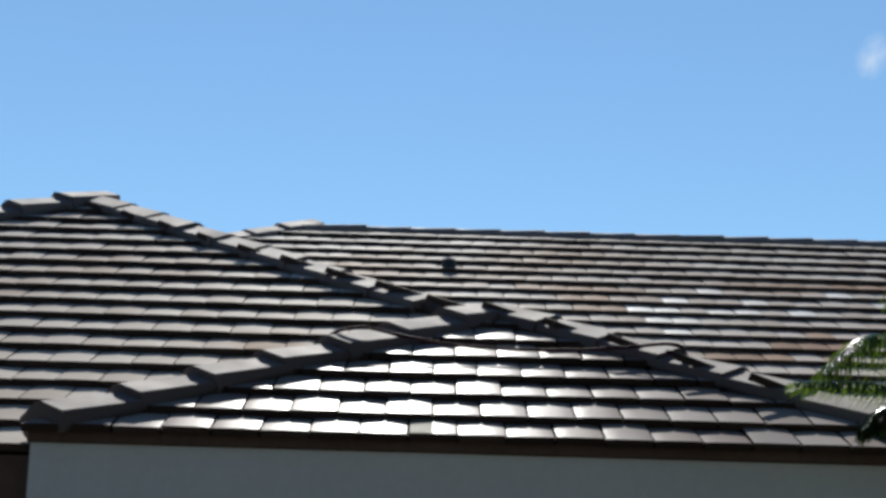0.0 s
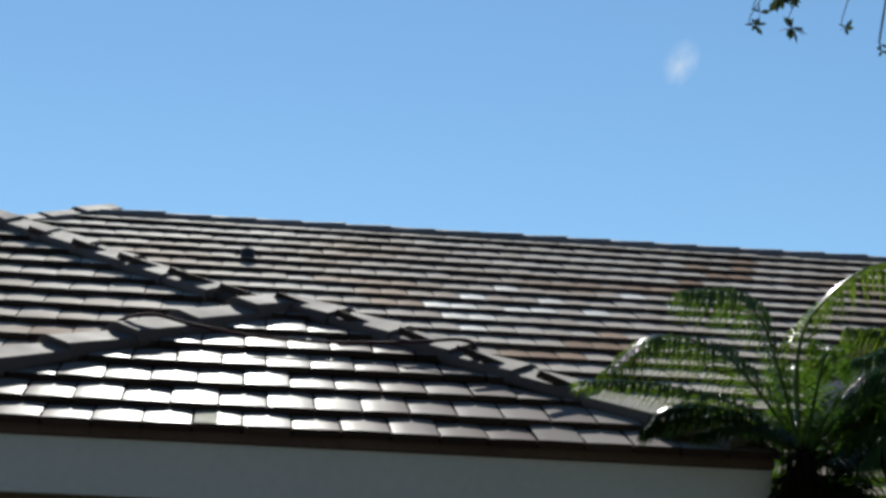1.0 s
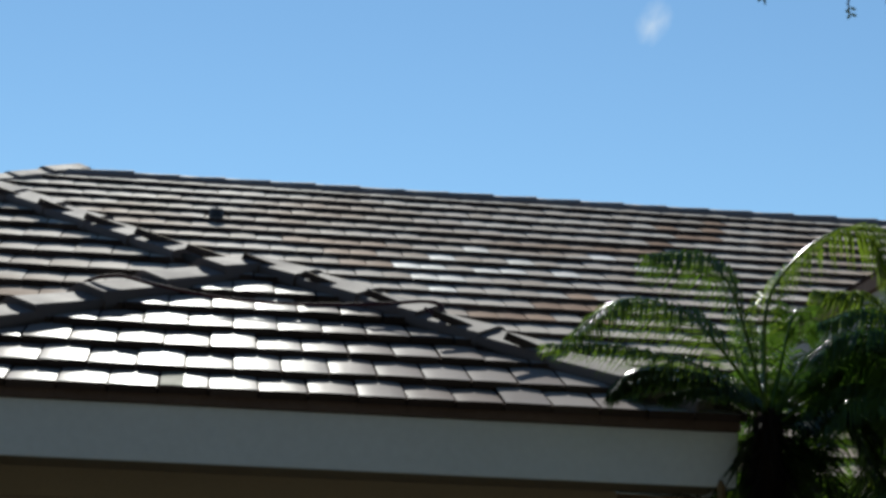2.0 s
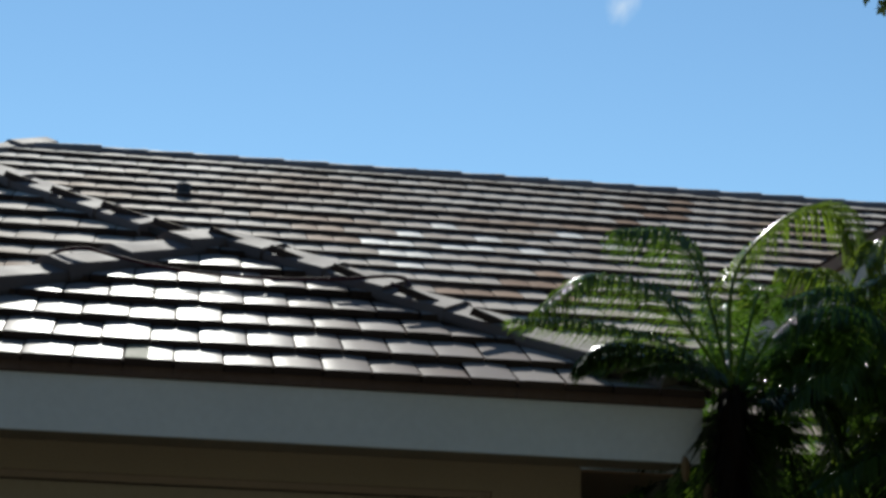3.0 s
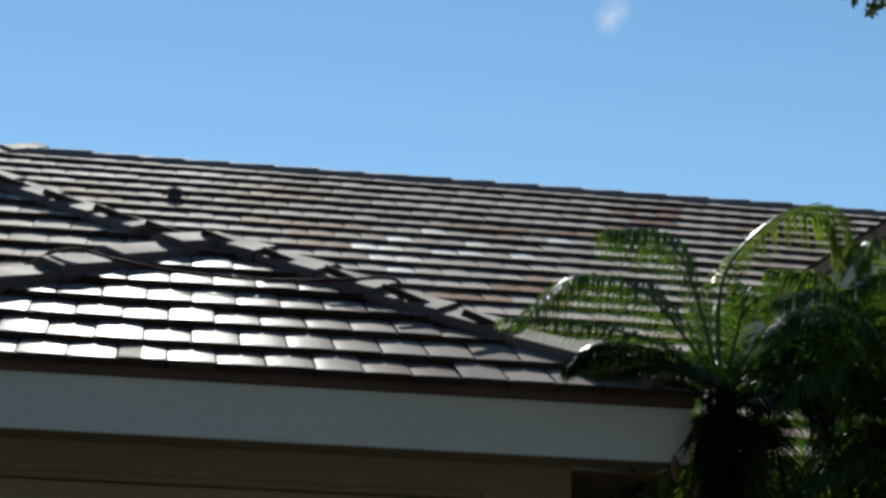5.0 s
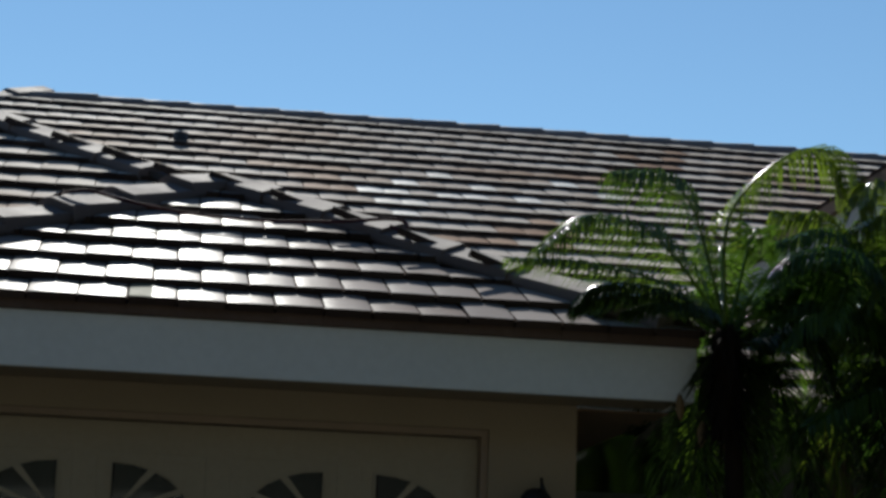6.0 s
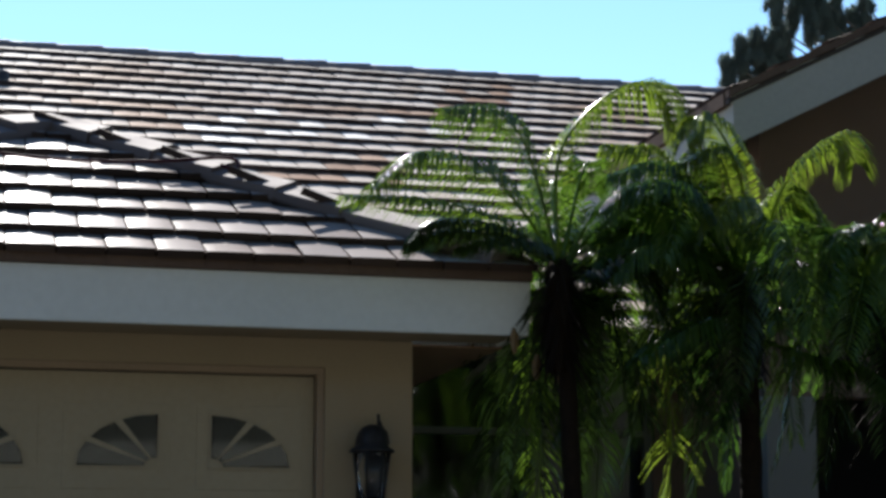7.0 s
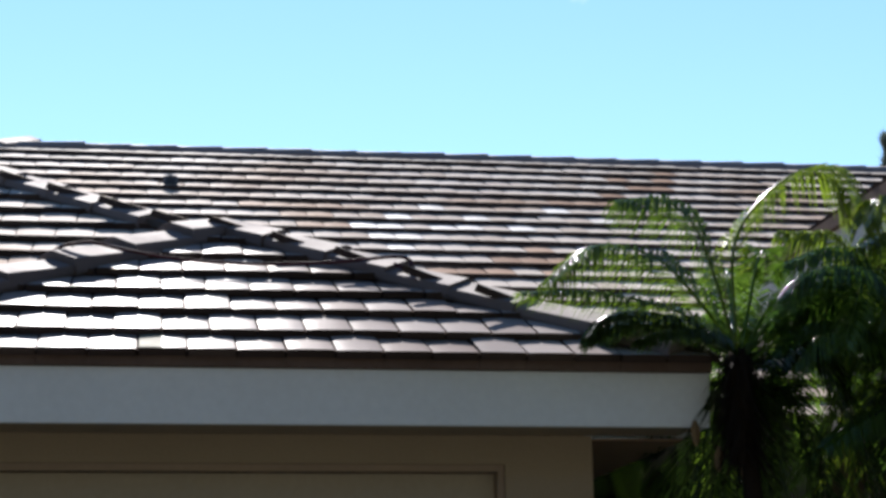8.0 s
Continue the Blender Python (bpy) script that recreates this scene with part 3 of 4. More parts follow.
# ---- vent and cable on the roof ----
vent = tagged(empty("roof_vent", (0.28, 8.62, main_z(8.62) - 0.055)), "black vent pipe with a pale lead rim on the tiles", "vent")
part("pipe", turned([(0.068, -0.06), (0.068, 0.125), (0.062, 0.13)], 0, 18), black_metal, vent)
part("rim", turned([(0.069, 0.122), (0.074, 0.127), (0.073, 0.135), (0.06, 0.138)], 0, 18), lead_mat, vent, "pale lead rim")
fl = part("flashing", boxes((-0.13, 0.13, -0.14, 0.14, -0.004, 0.004)), edge_mat, vent)
fl.matrix_local = pose(0, 0, 0.045, math.degrees(PITCH), 0, 0)

cable = bmesh.new()
CABLE = [(-0.506, 1.43, 3.712), (-0.449, 1.41, 3.752), (-0.385, 1.409, 3.777), (-0.29, 1.431, 3.797), (-0.21, 1.446, 3.79), (-0.095, 1.423, 3.759), (0.067, 1.377, 3.721), (0.227, 1.354, 3.694), (0.387, 1.349, 3.681), (0.547, 1.348, 3.676),
         (0.707, 1.359, 3.677), (0.868, 1.375, 3.685), (1.061, 1.382, 3.698), (1.216, 1.328, 3.701), (1.34, 1.299, 3.712), (1.42, 1.295, 3.72), (1.50, 1.298, 3.716), (1.531, 1.269, 3.682), (1.486, 1.20, 3.637), (1.428, 1.237, 3.666)]
tube(cable, curve_points(CABLE, 5), 0.0105, 8)
tagged(part("roof_cable", cable, cable_mat), "dark red rubber cable lying across the garage hip", "cable")


# ---- palms ----
def frond_bm(ctrl, leaf=0.24, pairs=72, droop=0.5, width=0.006, rng=random):
    """A feather leaf: an arched midrib with narrow folded leaflets on both sides."""
    bm = bmesh.new()
    line = curve_points(ctrl, 10)
    n = len(line) - 1
    tube(bm, line, [0.0095 * (1 - 0.8 * i / n) + 0.0015 for i in range(n + 1)], 5)
    for k in range(pairs):
        f = 0.14 + 0.86 * k / (pairs - 1)
        x = f * n
        i = min(int(x), n - 1)
        p = line[i].lerp(line[i + 1], x - i)
        d = (line[i + 1] - line[i]).normalized()
        side = d.cross(Vector((0, 0, 1)))
        side = side.normalized() if side.length > 0.05 else Vector((1, 0, 0))
        up = side.cross(d)
        size = leaf * math.sin(math.pi * (0.18 + 0.74 * f)) ** 0.7
        for s in (-1, 1):
            w = (side * s * rng.uniform(0.72, 0.88) + d * rng.uniform(0.55, 0.75) + up * rng.uniform(-0.05, 0.25)).normalized()
            ln = size * rng.uniform(0.93, 1.06)
            mid = p + w * ln * 0.55 + Vector((0, 0, -droop * 0.16)) * ln
            tip = p + w * ln * 0.95 + Vector((0, 0, -droop * rng.uniform(0.65, 0.9))) * ln
            across = w.cross(up).normalized() * width
            fold = up * width * 0.4
            v = [bm.verts.new(q) for q in (p, mid + across + fold, mid - fold * 0.5, mid - across + fold, tip)]
            bm.faces.new((v[0], v[1], v[2]))
            bm.faces.new((v[0], v[2], v[3]))
            bm.faces.new((v[1], v[4], v[2]))
            bm.faces.new((v[2], v[4], v[3]))
    return bm


def frond_ctrl(az, rise, reach, fall):
    """Control points of an arched frond from the crown's heart."""
    c, s = math.cos(az), math.sin(az)
    return [(0.03 * c, 0.03 * s, 0), (reach * 0.28 * c, reach * 0.28 * s, rise * 0.75), (reach * 0.62 * c, reach * 0.62 * s, rise), (reach * c, reach * s, rise - fall)]


frng = random.Random(11)
frond_meshes = []
for rise, reach, fall in ((0.55, 0.75, 0.30), (0.40, 0.85, 0.42), (0.22, 0.80, 0.55), (0.02, 0.66, 0.62), (-0.18, 0.46, 0.62), (0.75, 0.45, 0.12)):
    bm = frond_bm(frond_ctrl(0, rise, reach, fall), rng=frng)
    me = bpy.data.meshes.new("frond")
    bm.to_mesh(me)
    bm.free()
    # fronds low in the crown get the leaf colour with shade in it
    me.materials.append(frond_mat if rise > 0.1 else shaded_frond_mat)
    frond_meshes.append(me)


def palm(base, heart, label, plan, special=(), trunk_r=0.055, scale=1.0, hanging=()):
    """A slender palm; plan: rows of mesh, turn in degrees; special: fronds by control points in the world; hanging:
    fronds that droop at x, y down to z.
    """
    ob = tagged(empty("palm_tree", base), label, "palm tree", "palms beside the garage")
    b, h = Vector(base), Vector(heart)
    bm = bmesh.new()
    steps = 22
    path, radii = [], []
    for i in range(steps + 1):
        f = i / steps
        path.append((h - b) * f + Vector((0.03 * math.sin(3 * f), 0.02 * math.sin(4 * f), 0)))
        radii.append(trunk_r * (1.25 - 0.4 * f + 0) * (1.0 + (0.12 if i % 2 else 0)))
    tube(bm, path, radii, 10)
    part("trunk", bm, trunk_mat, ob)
    bm = bmesh.new()
    top = h - b
    tube(bm, [top + Vector((0, 0, z)) for z in (-0.52, -0.42, -0.3, -0.15, -0.03, 0.05)], [trunk_r * k for k in (1.0, 1.2, 1.5, 1.6, 1.3, 0.7)], 14)
    for v in bm.verts:
        v.co += Vector((frng.uniform(-1, 1), frng.uniform(-1, 1), frng.uniform(-1, 1))) * 0.016
    for _ in range(420):
        a = frng.uniform(0, 6.283)
        z = frng.uniform(-0.45, 0.02)
        out = Vector((math.cos(a), math.sin(a), 0))
        p = top + out * trunk_r * 1.2 + Vector((0, 0, z))
        side = Vector((-out.y, out.x, 0)) * 0.007
        ln = frng.uniform(0.08, 0.34)
        tip = p + out * ln * frng.uniform(0.1, 0.9) + Vector((0, 0, -ln * frng.uniform(0.5, 1.0)))
        bm.faces.new([bm.verts.new(q) for q in (p - side, p + side, tip)])
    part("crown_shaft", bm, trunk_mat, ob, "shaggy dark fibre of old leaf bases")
    for kind, turn in plan:
        f = new("frond", frond_meshes[kind])
        f.parent = ob
        s = scale * frng.uniform(0.88, 1.1)
        f.matrix_local = Matrix.Translation(h - b + Vector((0, 0, frng.uniform(-0.05, 0.04)))) @ pose(0, 0, 0, frng.uniform(-8, 8), frng.uniform(-8, 8), turn) @ Matrix.Diagonal((s, s, s, 1))
    for ctrl, length, fall, skin in special:
        part("frond", frond_bm([Vector(p) - b for p in ctrl], leaf=length, pairs=108, droop=fall, width=0.0066, rng=frng), skin, ob)
    for x, y, z, skin in hanging:
        tip, start = Vector((x, y, z)) - b, h - b - Vector((0, 0, 0.06))
        over = start.lerp(tip, 0.45)
        over.z = start.z - 0.02
        knee = start.lerp(tip, 0.85)
        knee.z = start.z - 0.22
        part("frond", frond_bm([start, over, knee, (tip + knee) / 2 + (tip - knee).cross(Vector((0.1, 0.4, 0))) * 0.1, tip], leaf=0.29, pairs=80, droop=0.4, width=0.0065, rng=frng), skin, ob)
    return ob


palm_a = palm((3.08, -0.1, 0), (2.98, -0.12, 2.92), "slender date palm with backlit arching fronds beside the garage",
     [(2, 20), (2, 75), (3, -15), (3, 40), (2, 100), (3, 0), (3, 60), (3, -35), (4, 45), (4, -20), (4, 100), (2, 45), (4, 10), (4, 70), (3, 85), (1, 30), (1, 80), (5, 60), (0, 70), (2, 5), (2, -15)],
     [([(2.97, -0.15, 2.95), (2.67, -0.3, 3.26), (2.46, -0.4, 3.39), (2.15, -0.5, 3.40), (1.91, -0.6, 3.21)], 0.26, 1.1, lit_frond_mat),
      ([(2.97, -0.15, 2.95), (2.59, -0.4, 3.11), (2.15, -0.55, 3.16), (1.78, -0.65, 3.14)], 0.20, 0.8, lit_frond_mat),
      ([(2.98, -0.1, 2.96), (2.88, -0.1, 3.35), (2.78, -0.1, 3.62), (2.60, -0.15, 3.73), (2.37, -0.2, 3.71)], 0.28, 1.1, lit_frond_mat),
      ([(2.98, -0.1, 2.96), (3.00, -0.05, 3.48), (3.16, 0.0, 3.76), (3.43, 0.05, 3.96), (3.63, 0.08, 3.95), (3.72, 0.1, 3.77)], 0.27, 1.1, lit_frond_mat),
      ([(2.95, -0.2, 2.94), (2.67, -0.3, 3.08), (2.36, -0.4, 3.10), (2.21, -0.42, 3.06), (2.13, -0.44, 2.98)], 0.15, 1.1, shaded_frond_mat),
      ([(2.95, -0.2, 2.94), (2.69, -0.22, 3.06), (2.42, -0.28, 3.08), (2.25, -0.3, 3.04), (2.16, -0.3, 2.98)], 0.13, 1.1, shaded_frond_mat),
      ([(2.96, -0.18, 2.94), (2.78, -0.32, 3.02), (2.55, -0.42, 3.01), (2.38, -0.42, 2.96)], 0.13, 1.0, shaded_frond_mat),
      ([(2.96, -0.08, 2.95), (2.80, 0.05, 3.10), (2.58, 0.2, 3.22), (2.42, 0.25, 3.20), (2.31, 0.25, 3.10)], 0.16, 0.9, shaded_frond_mat),
      ([(2.96, -0.08, 2.95), (2.80, 0.0, 3.06), (2.62, 0.12, 3.14), (2.46, 0.15, 3.13), (2.36, 0.15, 3.06)], 0.15, 0.9, shaded_frond_mat),
      ([(2.96, -0.08, 2.95), (2.84, 0.12, 3.10), (2.68, 0.28, 3.18), (2.50, 0.35, 3.22), (2.40, 0.35, 3.16)], 0.15, 0.9, shaded_frond_mat)],
     trunk_r=0.046, hanging=[(3.02, 0.55, 1.5, lit_frond_mat), (2.96, 1.2, 1.8, shaded_frond_mat), (2.99, 0.9, 1.75, shaded_frond_mat), (3.36, 0.5, 1.7, shaded_frond_mat), (3.2, 0.3, 1.9, shaded_frond_mat)])
for x, z, turn in ((-0.30, 2.63, 0.2), (-0.18, 2.5, -0.3), (-0.05, 2.42, 0.5)):
    bm = bmesh.new()
    rows = [[bm.verts.new((x + (k - 1) * w + 0.02 * turn * f, 0.1 + 0.012 * abs(k - 1), z - 0.13 * f)) for k in range(3)] for f, w in ((0.0, 0.008), (0.3, 0.024), (0.75, 0.02), (1.0, 0.006))]
    for a, b in zip(rows, rows[1:]):
        for k in range(2):
            bm.faces.new((a[k], a[k + 1], b[k + 1], b[k]))
    part("dry_sheath", bm, dry_frond_mat, palm_a, "dry yellow brown leaf sheath")
palm_b = palm((4.02, 0.02, 0), (4.02, -0.02, 2.90), "slender date palm with dense dark fronds before the entry",
     [(1, 60), (1, 150), (1, 20), (1, 220), (0, 170), (0, 100), (1, 178), (1, 135), (2, -20), (2, 90), (2, 200), (2, -90), (2, 260), (2, 165), (3, 0), (3, 120), (3, 180), (3, 215), (3, 250), (3, -40), (4, 20), (4, 210), (4, -50)],
     [([(4.02, -0.05, 2.97), (3.95, -0.2, 3.38), (3.81, -0.3, 3.62), (3.67, -0.35, 3.71), (3.57, -0.4, 3.57)], 0.22, 1.1, lit_frond_mat),
      ([(4.10, -0.05, 3.03), (4.17, -0.2, 3.37), (4.31, -0.25, 3.57), (4.48, -0.25, 3.67), (4.59, -0.2, 3.55)], 0.27, 1.0, lit_frond_mat),
      ([(4.10, -0.05, 2.97), (4.24, -0.3, 2.96), (4.45, -0.4, 3.06), (4.62, -0.5, 3.08), (4.77, -0.5, 2.95)], 0.22, 1.0, lit_frond_mat),
      ([(4.00, -0.05, 2.85), (4.11, -0.3, 2.83), (4.22, -0.4, 2.86), (4.39, -0.5, 2.77), (4.51, -0.5, 2.60)], 0.22, 1.0, frond_mat),
      ([(4.00, -0.05, 2.73), (3.71, -0.3, 2.68), (3.46, -0.4, 2.58), (3.27, -0.5, 2.45)], 0.20, 1.0, frond_mat),
      ([(4.00, -0.05, 2.90), (3.69, -0.3, 3.15), (3.50, -0.4, 3.32), (3.26, -0.4, 3.31), (3.09, -0.45, 3.18)], 0.24, 1.1, frond_mat),
      ([(4.00, -0.05, 2.90), (3.56, -0.3, 2.98), (3.32, -0.4, 3.00), (3.20, -0.4, 2.88)], 0.22, 1.0, frond_mat),
      ([(4.00, -0.05, 2.95), (3.90, -0.25, 3.2), (3.80, -0.4, 3.28), (3.66, -0.5, 3.1)], 0.24, 1.1, lit_frond_mat),
      ([(4.00, -0.02, 2.92), (3.74, -0.05, 3.34), (3.50, -0.1, 3.50), (3.24, -0.15, 3.42)], 0.26, 1.1, frond_mat),
      ([(4.00, -0.02, 2.92), (3.80, 0.1, 3.40), (3.62, 0.15, 3.62), (3.36, 0.2, 3.66)], 0.27, 1.1, lit_frond_mat),
      ([(4.00, -0.02, 2.92), (3.90, -0.1, 3.42), (3.80, -0.15, 3.58), (3.60, -0.2, 3.50)], 0.27, 1.1, lit_frond_mat),
      ([(4.00, -0.02, 2.92), (3.72, 0.05, 3.20), (3.48, 0.1, 3.28), (3.20, 0.12, 3.12)], 0.27, 1.1, frond_mat),
      ([(4.00, -0.02, 2.90), (3.64, -0.15, 3.06), (3.36, -0.2, 3.10), (3.14, -0.22, 2.95)], 0.25, 1.1, frond_mat),
      ([(4.06, -0.02, 2.95), (4.16, 0.0, 3.30), (4.28, 0.0, 3.42), (4.46, 0.0, 3.30)], 0.26, 1.1, lit_frond_mat),
      ([(4.06, -0.05, 2.61), (4.26, -0.3, 2.50), (4.49, -0.4, 2.44), (4.59, -0.5, 2.32)], 0.18, 1.0, frond_mat)],
     hanging=[(3.62, 0.25, 1.5, lit_frond_mat), (3.45, 0.3, 1.9, shaded_frond_mat), (3.85, 0.35, 1.75, shaded_frond_mat), (3.99, 0.2, 1.9, frond_mat), (3.75, -0.3, 2.15, shaded_frond_mat)])
palm_c = palm((4.75, -0.2, 0), (4.78, -0.2, 2.70), "young palm with dark fronds before the entry pillar",
     [(1, 100), (1, 180), (1, 260), (2, 140), (2, 200), (2, 250), (2, 20), (3, 160), (2, 300), (2, 60), (2, 270), (1, 220), (1, 320), (2, 170), (3, 200), (2, 100), (2, 230), (1, 150), (1, 245), (3, 240), (4, 190), (3, 140)],
     [([(4.82, -0.2, 2.75), (4.64, -0.35, 3.05), (4.44, -0.5, 3.15), (4.19, -0.6, 2.99)], 0.22, 1.0, frond_mat), ([(4.82, -0.2, 2.75), (4.76, -0.4, 3.10), (4.64, -0.6, 3.20), (4.46, -0.7, 3.01)], 0.24, 1.0, lit_frond_mat)], trunk_r=0.06)

# ---- pine behind the roofs ----
def needle_tuft(verts, faces, at, way, size, rng):
    """A brush of needles round a twig's end."""
    way = Vector(way).normalized()
    side = way.orthogonal().normalized()
    other = way.cross(side)
    for _ in range(110):
        a, f = rng.uniform(0, 6.283), rng.uniform(0, 1)
        out = (side * math.cos(a) + other * math.sin(a)) * rng.uniform(0.3, 1.0) + way * rng.uniform(0.1, 1.0)
        p = Vector(at) + way * size * f * 0.7
        tip = p + out.normalized() * size * rng.uniform(0.45, 0.8)
        across = out.cross(way).normalized() * size * 0.055
        i = len(verts)
        verts += [tuple(p + across), tuple(p - across), tuple(tip)]
        faces.append((i, i + 1, i + 2))


prng = random.Random(5)
pine = tagged(empty("pine_tree", (15.6, 18.6, 0)), "tall dark pine with upright needle tufts behind the roofs", "pine tree")
bm = bmesh.new()
tube(bm, [(0, 0, 0), (0.1, 0, 4), (-0.1, 0.1, 9), (0, 0, 15)], [0.28, 0.24, 0.15, 0.03], 10)
part("trunk", bm, bark_mat, pine)
tv, tf = [], []
PINE_TIPS = [(-3.89, 0, 9.55), (-3.62, 0, 9.86), (-3.38, 0, 10.03), (-2.97, 0, 10.2), (-2.84, 0.1, 10.05), (-3.75, 0.2, 9.5), (-3.5, 0.2, 9.65), (-3.2, 0.2, 9.75), (-3.1, 0, 9.95), (-2.8, 0.1, 9.7),
             (-3.0, 0, 10.75), (-2.7, 0.1, 10.6), (-2.4, 0, 10.42), (-2.1, 0, 10.4), (-1.85, 0.1, 10.45), (-2.2, 0, 10.75), (-1.4, 0, 10.7), (-1.6, 0.1, 10.55), (-2.6, 0.1, 10.85), (-1.95, 0.1, 10.7), (-2.4, 0.1, 10.75)]
for k in range(44 + len(PINE_TIPS)):
    z = 11.4 + 4.0 * k / 44 + prng.uniform(-0.3, 0.3)
    az = prng.uniform(0, 6.283) if k % 3 else prng.uniform(2.6, 3.9)
    reach = (3.6 - 0.2 * (z - 6)) * prng.uniform(0.75, 1.1)
    tip = Vector((math.cos(az) * reach, math.sin(az) * reach, z + reach * 0.25))
    if k >= 44:
        tip = Vector(PINE_TIPS[k - 44])
        z = tip.z - 1.2
    limb = curve_points([(0, 0, z - 0.3), (tip.x * 0.5, tip.y * 0.5, (tip.z + z) * 0.5 - 0.25), tuple(tip)], 4)
    bm = bmesh.new()
    tube(bm, limb, [0.06 - 0.048 * i / (len(limb) - 1) for i in range(len(limb))], 5)
    part("limb", bm, bark_mat, pine)
    if k >= 44:
        for j in range(34):
            needle_tuft(tv, tf, tip + Vector((prng.gauss(0, 0.05), prng.gauss(0, 0.05), prng.uniform(-0.55, 0.0))), (prng.uniform(-0.3, 0.3), prng.uniform(-0.3, 0.3), 1), prng.uniform(0.16, 0.24), prng)
        continue
    for j in range(18):
        f = 0.45 + 0.55 * j / 17
        p = limb[min(int(f * (len(limb) - 1)), len(limb) - 1)] + Vector((prng.uniform(-1, 1), prng.uniform(-1, 1), prng.uniform(-0.5, 1))) * 0.3
        needle_tuft(tv, tf, p, (prng.uniform(-0.4, 0.4), prng.uniform(-0.4, 0.4), 1), prng.uniform(0.4, 0.6), prng)
me = bpy.data.meshes.new("needles")
me.from_pydata(tv, [], tf)
me.materials.append(needle_mat)
ob = new("needles", me)
ob.parent = pine
tagged(ob, kind="stuff")

# ---- broadleaf tree that reaches over ----
orng = random.Random(3)
tree = tagged(empty("shade_tree", (7.6, -2.6, 0)), "broadleaf tree whose leafy twigs hang over the driveway, with an added unseen crown that blocks sky", "tree")
TB = Vector((7.6, -2.6, 0))
bm = bmesh.new()
tube(bm, [(0, 0, 0), (-0.05, 0.05, 1.6), (0.05, 0.1, 3.2), (-0.1, 0.1, 5.2), (-0.2, 0.2, 6.6)], [0.19, 0.15, 0.13, 0.09, 0.03], 12)
part("trunk", bm, bark_mat, tree)
lv, lf = [], []


def leaf(at, way, size):
    """An oval leaf, folded along its midrib."""
    way = way.normalized()
    side = way.orthogonal().normalized()
    side = (side * math.cos(orng.uniform(0, 6.28)) + way.cross(side) * math.sin(orng.uniform(0, 6.28))).normalized()
    up = side.cross(way)
    i = len(lv)
    for f, w in ((0, 0), (0.3, 0.2), (0.65, 0.24), (1, 0)):
        p = at + way * size * f
        if w == 0:
            lv.append(tuple(p))
        else:
            lv.extend([tuple(p + side * size * w + up * size * 0.05), tuple(p), tuple(p - side * size * w + up * size * 0.05)])
    lf.extend([(i, i + 1, i + 2), (i, i + 2, i + 3), (i + 1, i + 4, i + 5, i + 2), (i + 2, i + 5, i + 6, i + 3), (i + 4, i + 7, i + 5), (i + 5, i + 7, i + 6)])


def whorl(at, count, size):
    for k in range(count):
        a = 6.283 * k / count + orng.uniform(-0.3, 0.3)
        leaf(Vector(at), Vector((math.cos(a), orng.uniform(-0.3, 0.3), math.sin(a) + orng.uniform(-0.3, 0.1))), size * orng.uniform(0.8, 1.15))


def branch(points, r0, r1):
    bm = bmesh.new()
    line = curve_points(points, 6)
    tube(bm, [p - TB for p in line], [r0 + (r1 - r0) * i / (len(line) - 1) for i in range(len(line))], 6)
    part("limb", bm, bark_mat, tree)
    return line


main_limb = branch([(7.6, -2.5, 3.6), (6.0, -2.0, 4.9), (4.4, -1.7, 5.5), (3.3, -1.4, 5.35)], 0.07, 0.012)
TWIGS = [((2.637, -1.20, 4.731), 10, 0.068), ((2.467, -1.20, 4.731), 6, 0.05), ((2.486, -1.20, 4.796), 4, 0.05), ((2.889, -1.20, 4.75), 5, 0.045), ((2.58, -1.20, 4.871), 10, 0.07), ((2.634, -1.20, 4.886), 9, 0.065), ((3.059, -1.20, 4.68), 3, 0.03), ((2.988, -1.40, 4.573), 3, 0.03),
         ((3.19, -1.38, 4.69), 9, 0.065), ((3.27, -1.40, 4.65), 9, 0.065), ((3.33, -1.41, 4.57), 9, 0.06), ((3.29, -1.41, 4.52), 8, 0.055), ((3.37, -1.39, 4.75), 9, 0.07), ((3.41, -1.42, 4.67), 9, 0.065), ((3.21, -1.38, 4.59), 7, 0.06)]
for (x, y, z), count, size in TWIGS:
    start = main_limb[-1] if x < 3.1 else main_limb[-5]
    branch([tuple(start), ((start.x + x) / 2, (start.y + y) / 2, max(z, start.z) + 0.06), (x, y, z + 0.09), (x, y, z)], 0.005, 0.0014)
    whorl(Vector((x, y, z)) - TB, count, size)
# unseen crown added over the driveway to hold back sky light
ADDED_CROWN = [((-0.3, 0.0, 6.6), (2.3, 2.0, 1.5)), ((-2.6, -1.6, 7.4), (2.4, 2.0, 1.4)), ((-5.0, -3.2, 7.9), (2.5, 2.2, 1.4)), ((-7.4, -4.6, 7.9), (2.3, 2.2, 1.4)), ((-2.4, -4.6, 8.2), (2.6, 2.4, 1.5)), ((-5.4, -6.6, 8.3), (2.6, 2.3, 1.5)), ((-9.4, -5.4, 7.7), (2.0, 2.0, 1.3)), ((-5.0, -0.9, 7.6), (2.2, 1.5, 1.2)), ((-7.8, -1.6, 7.8), (2.0, 1.6, 1.2)), ((-2.0, -7.4, 8.2), (2.6, 2.2, 1.5)), ((-8.4, -8.0, 8.2), (2.6, 2.2, 1.5))]
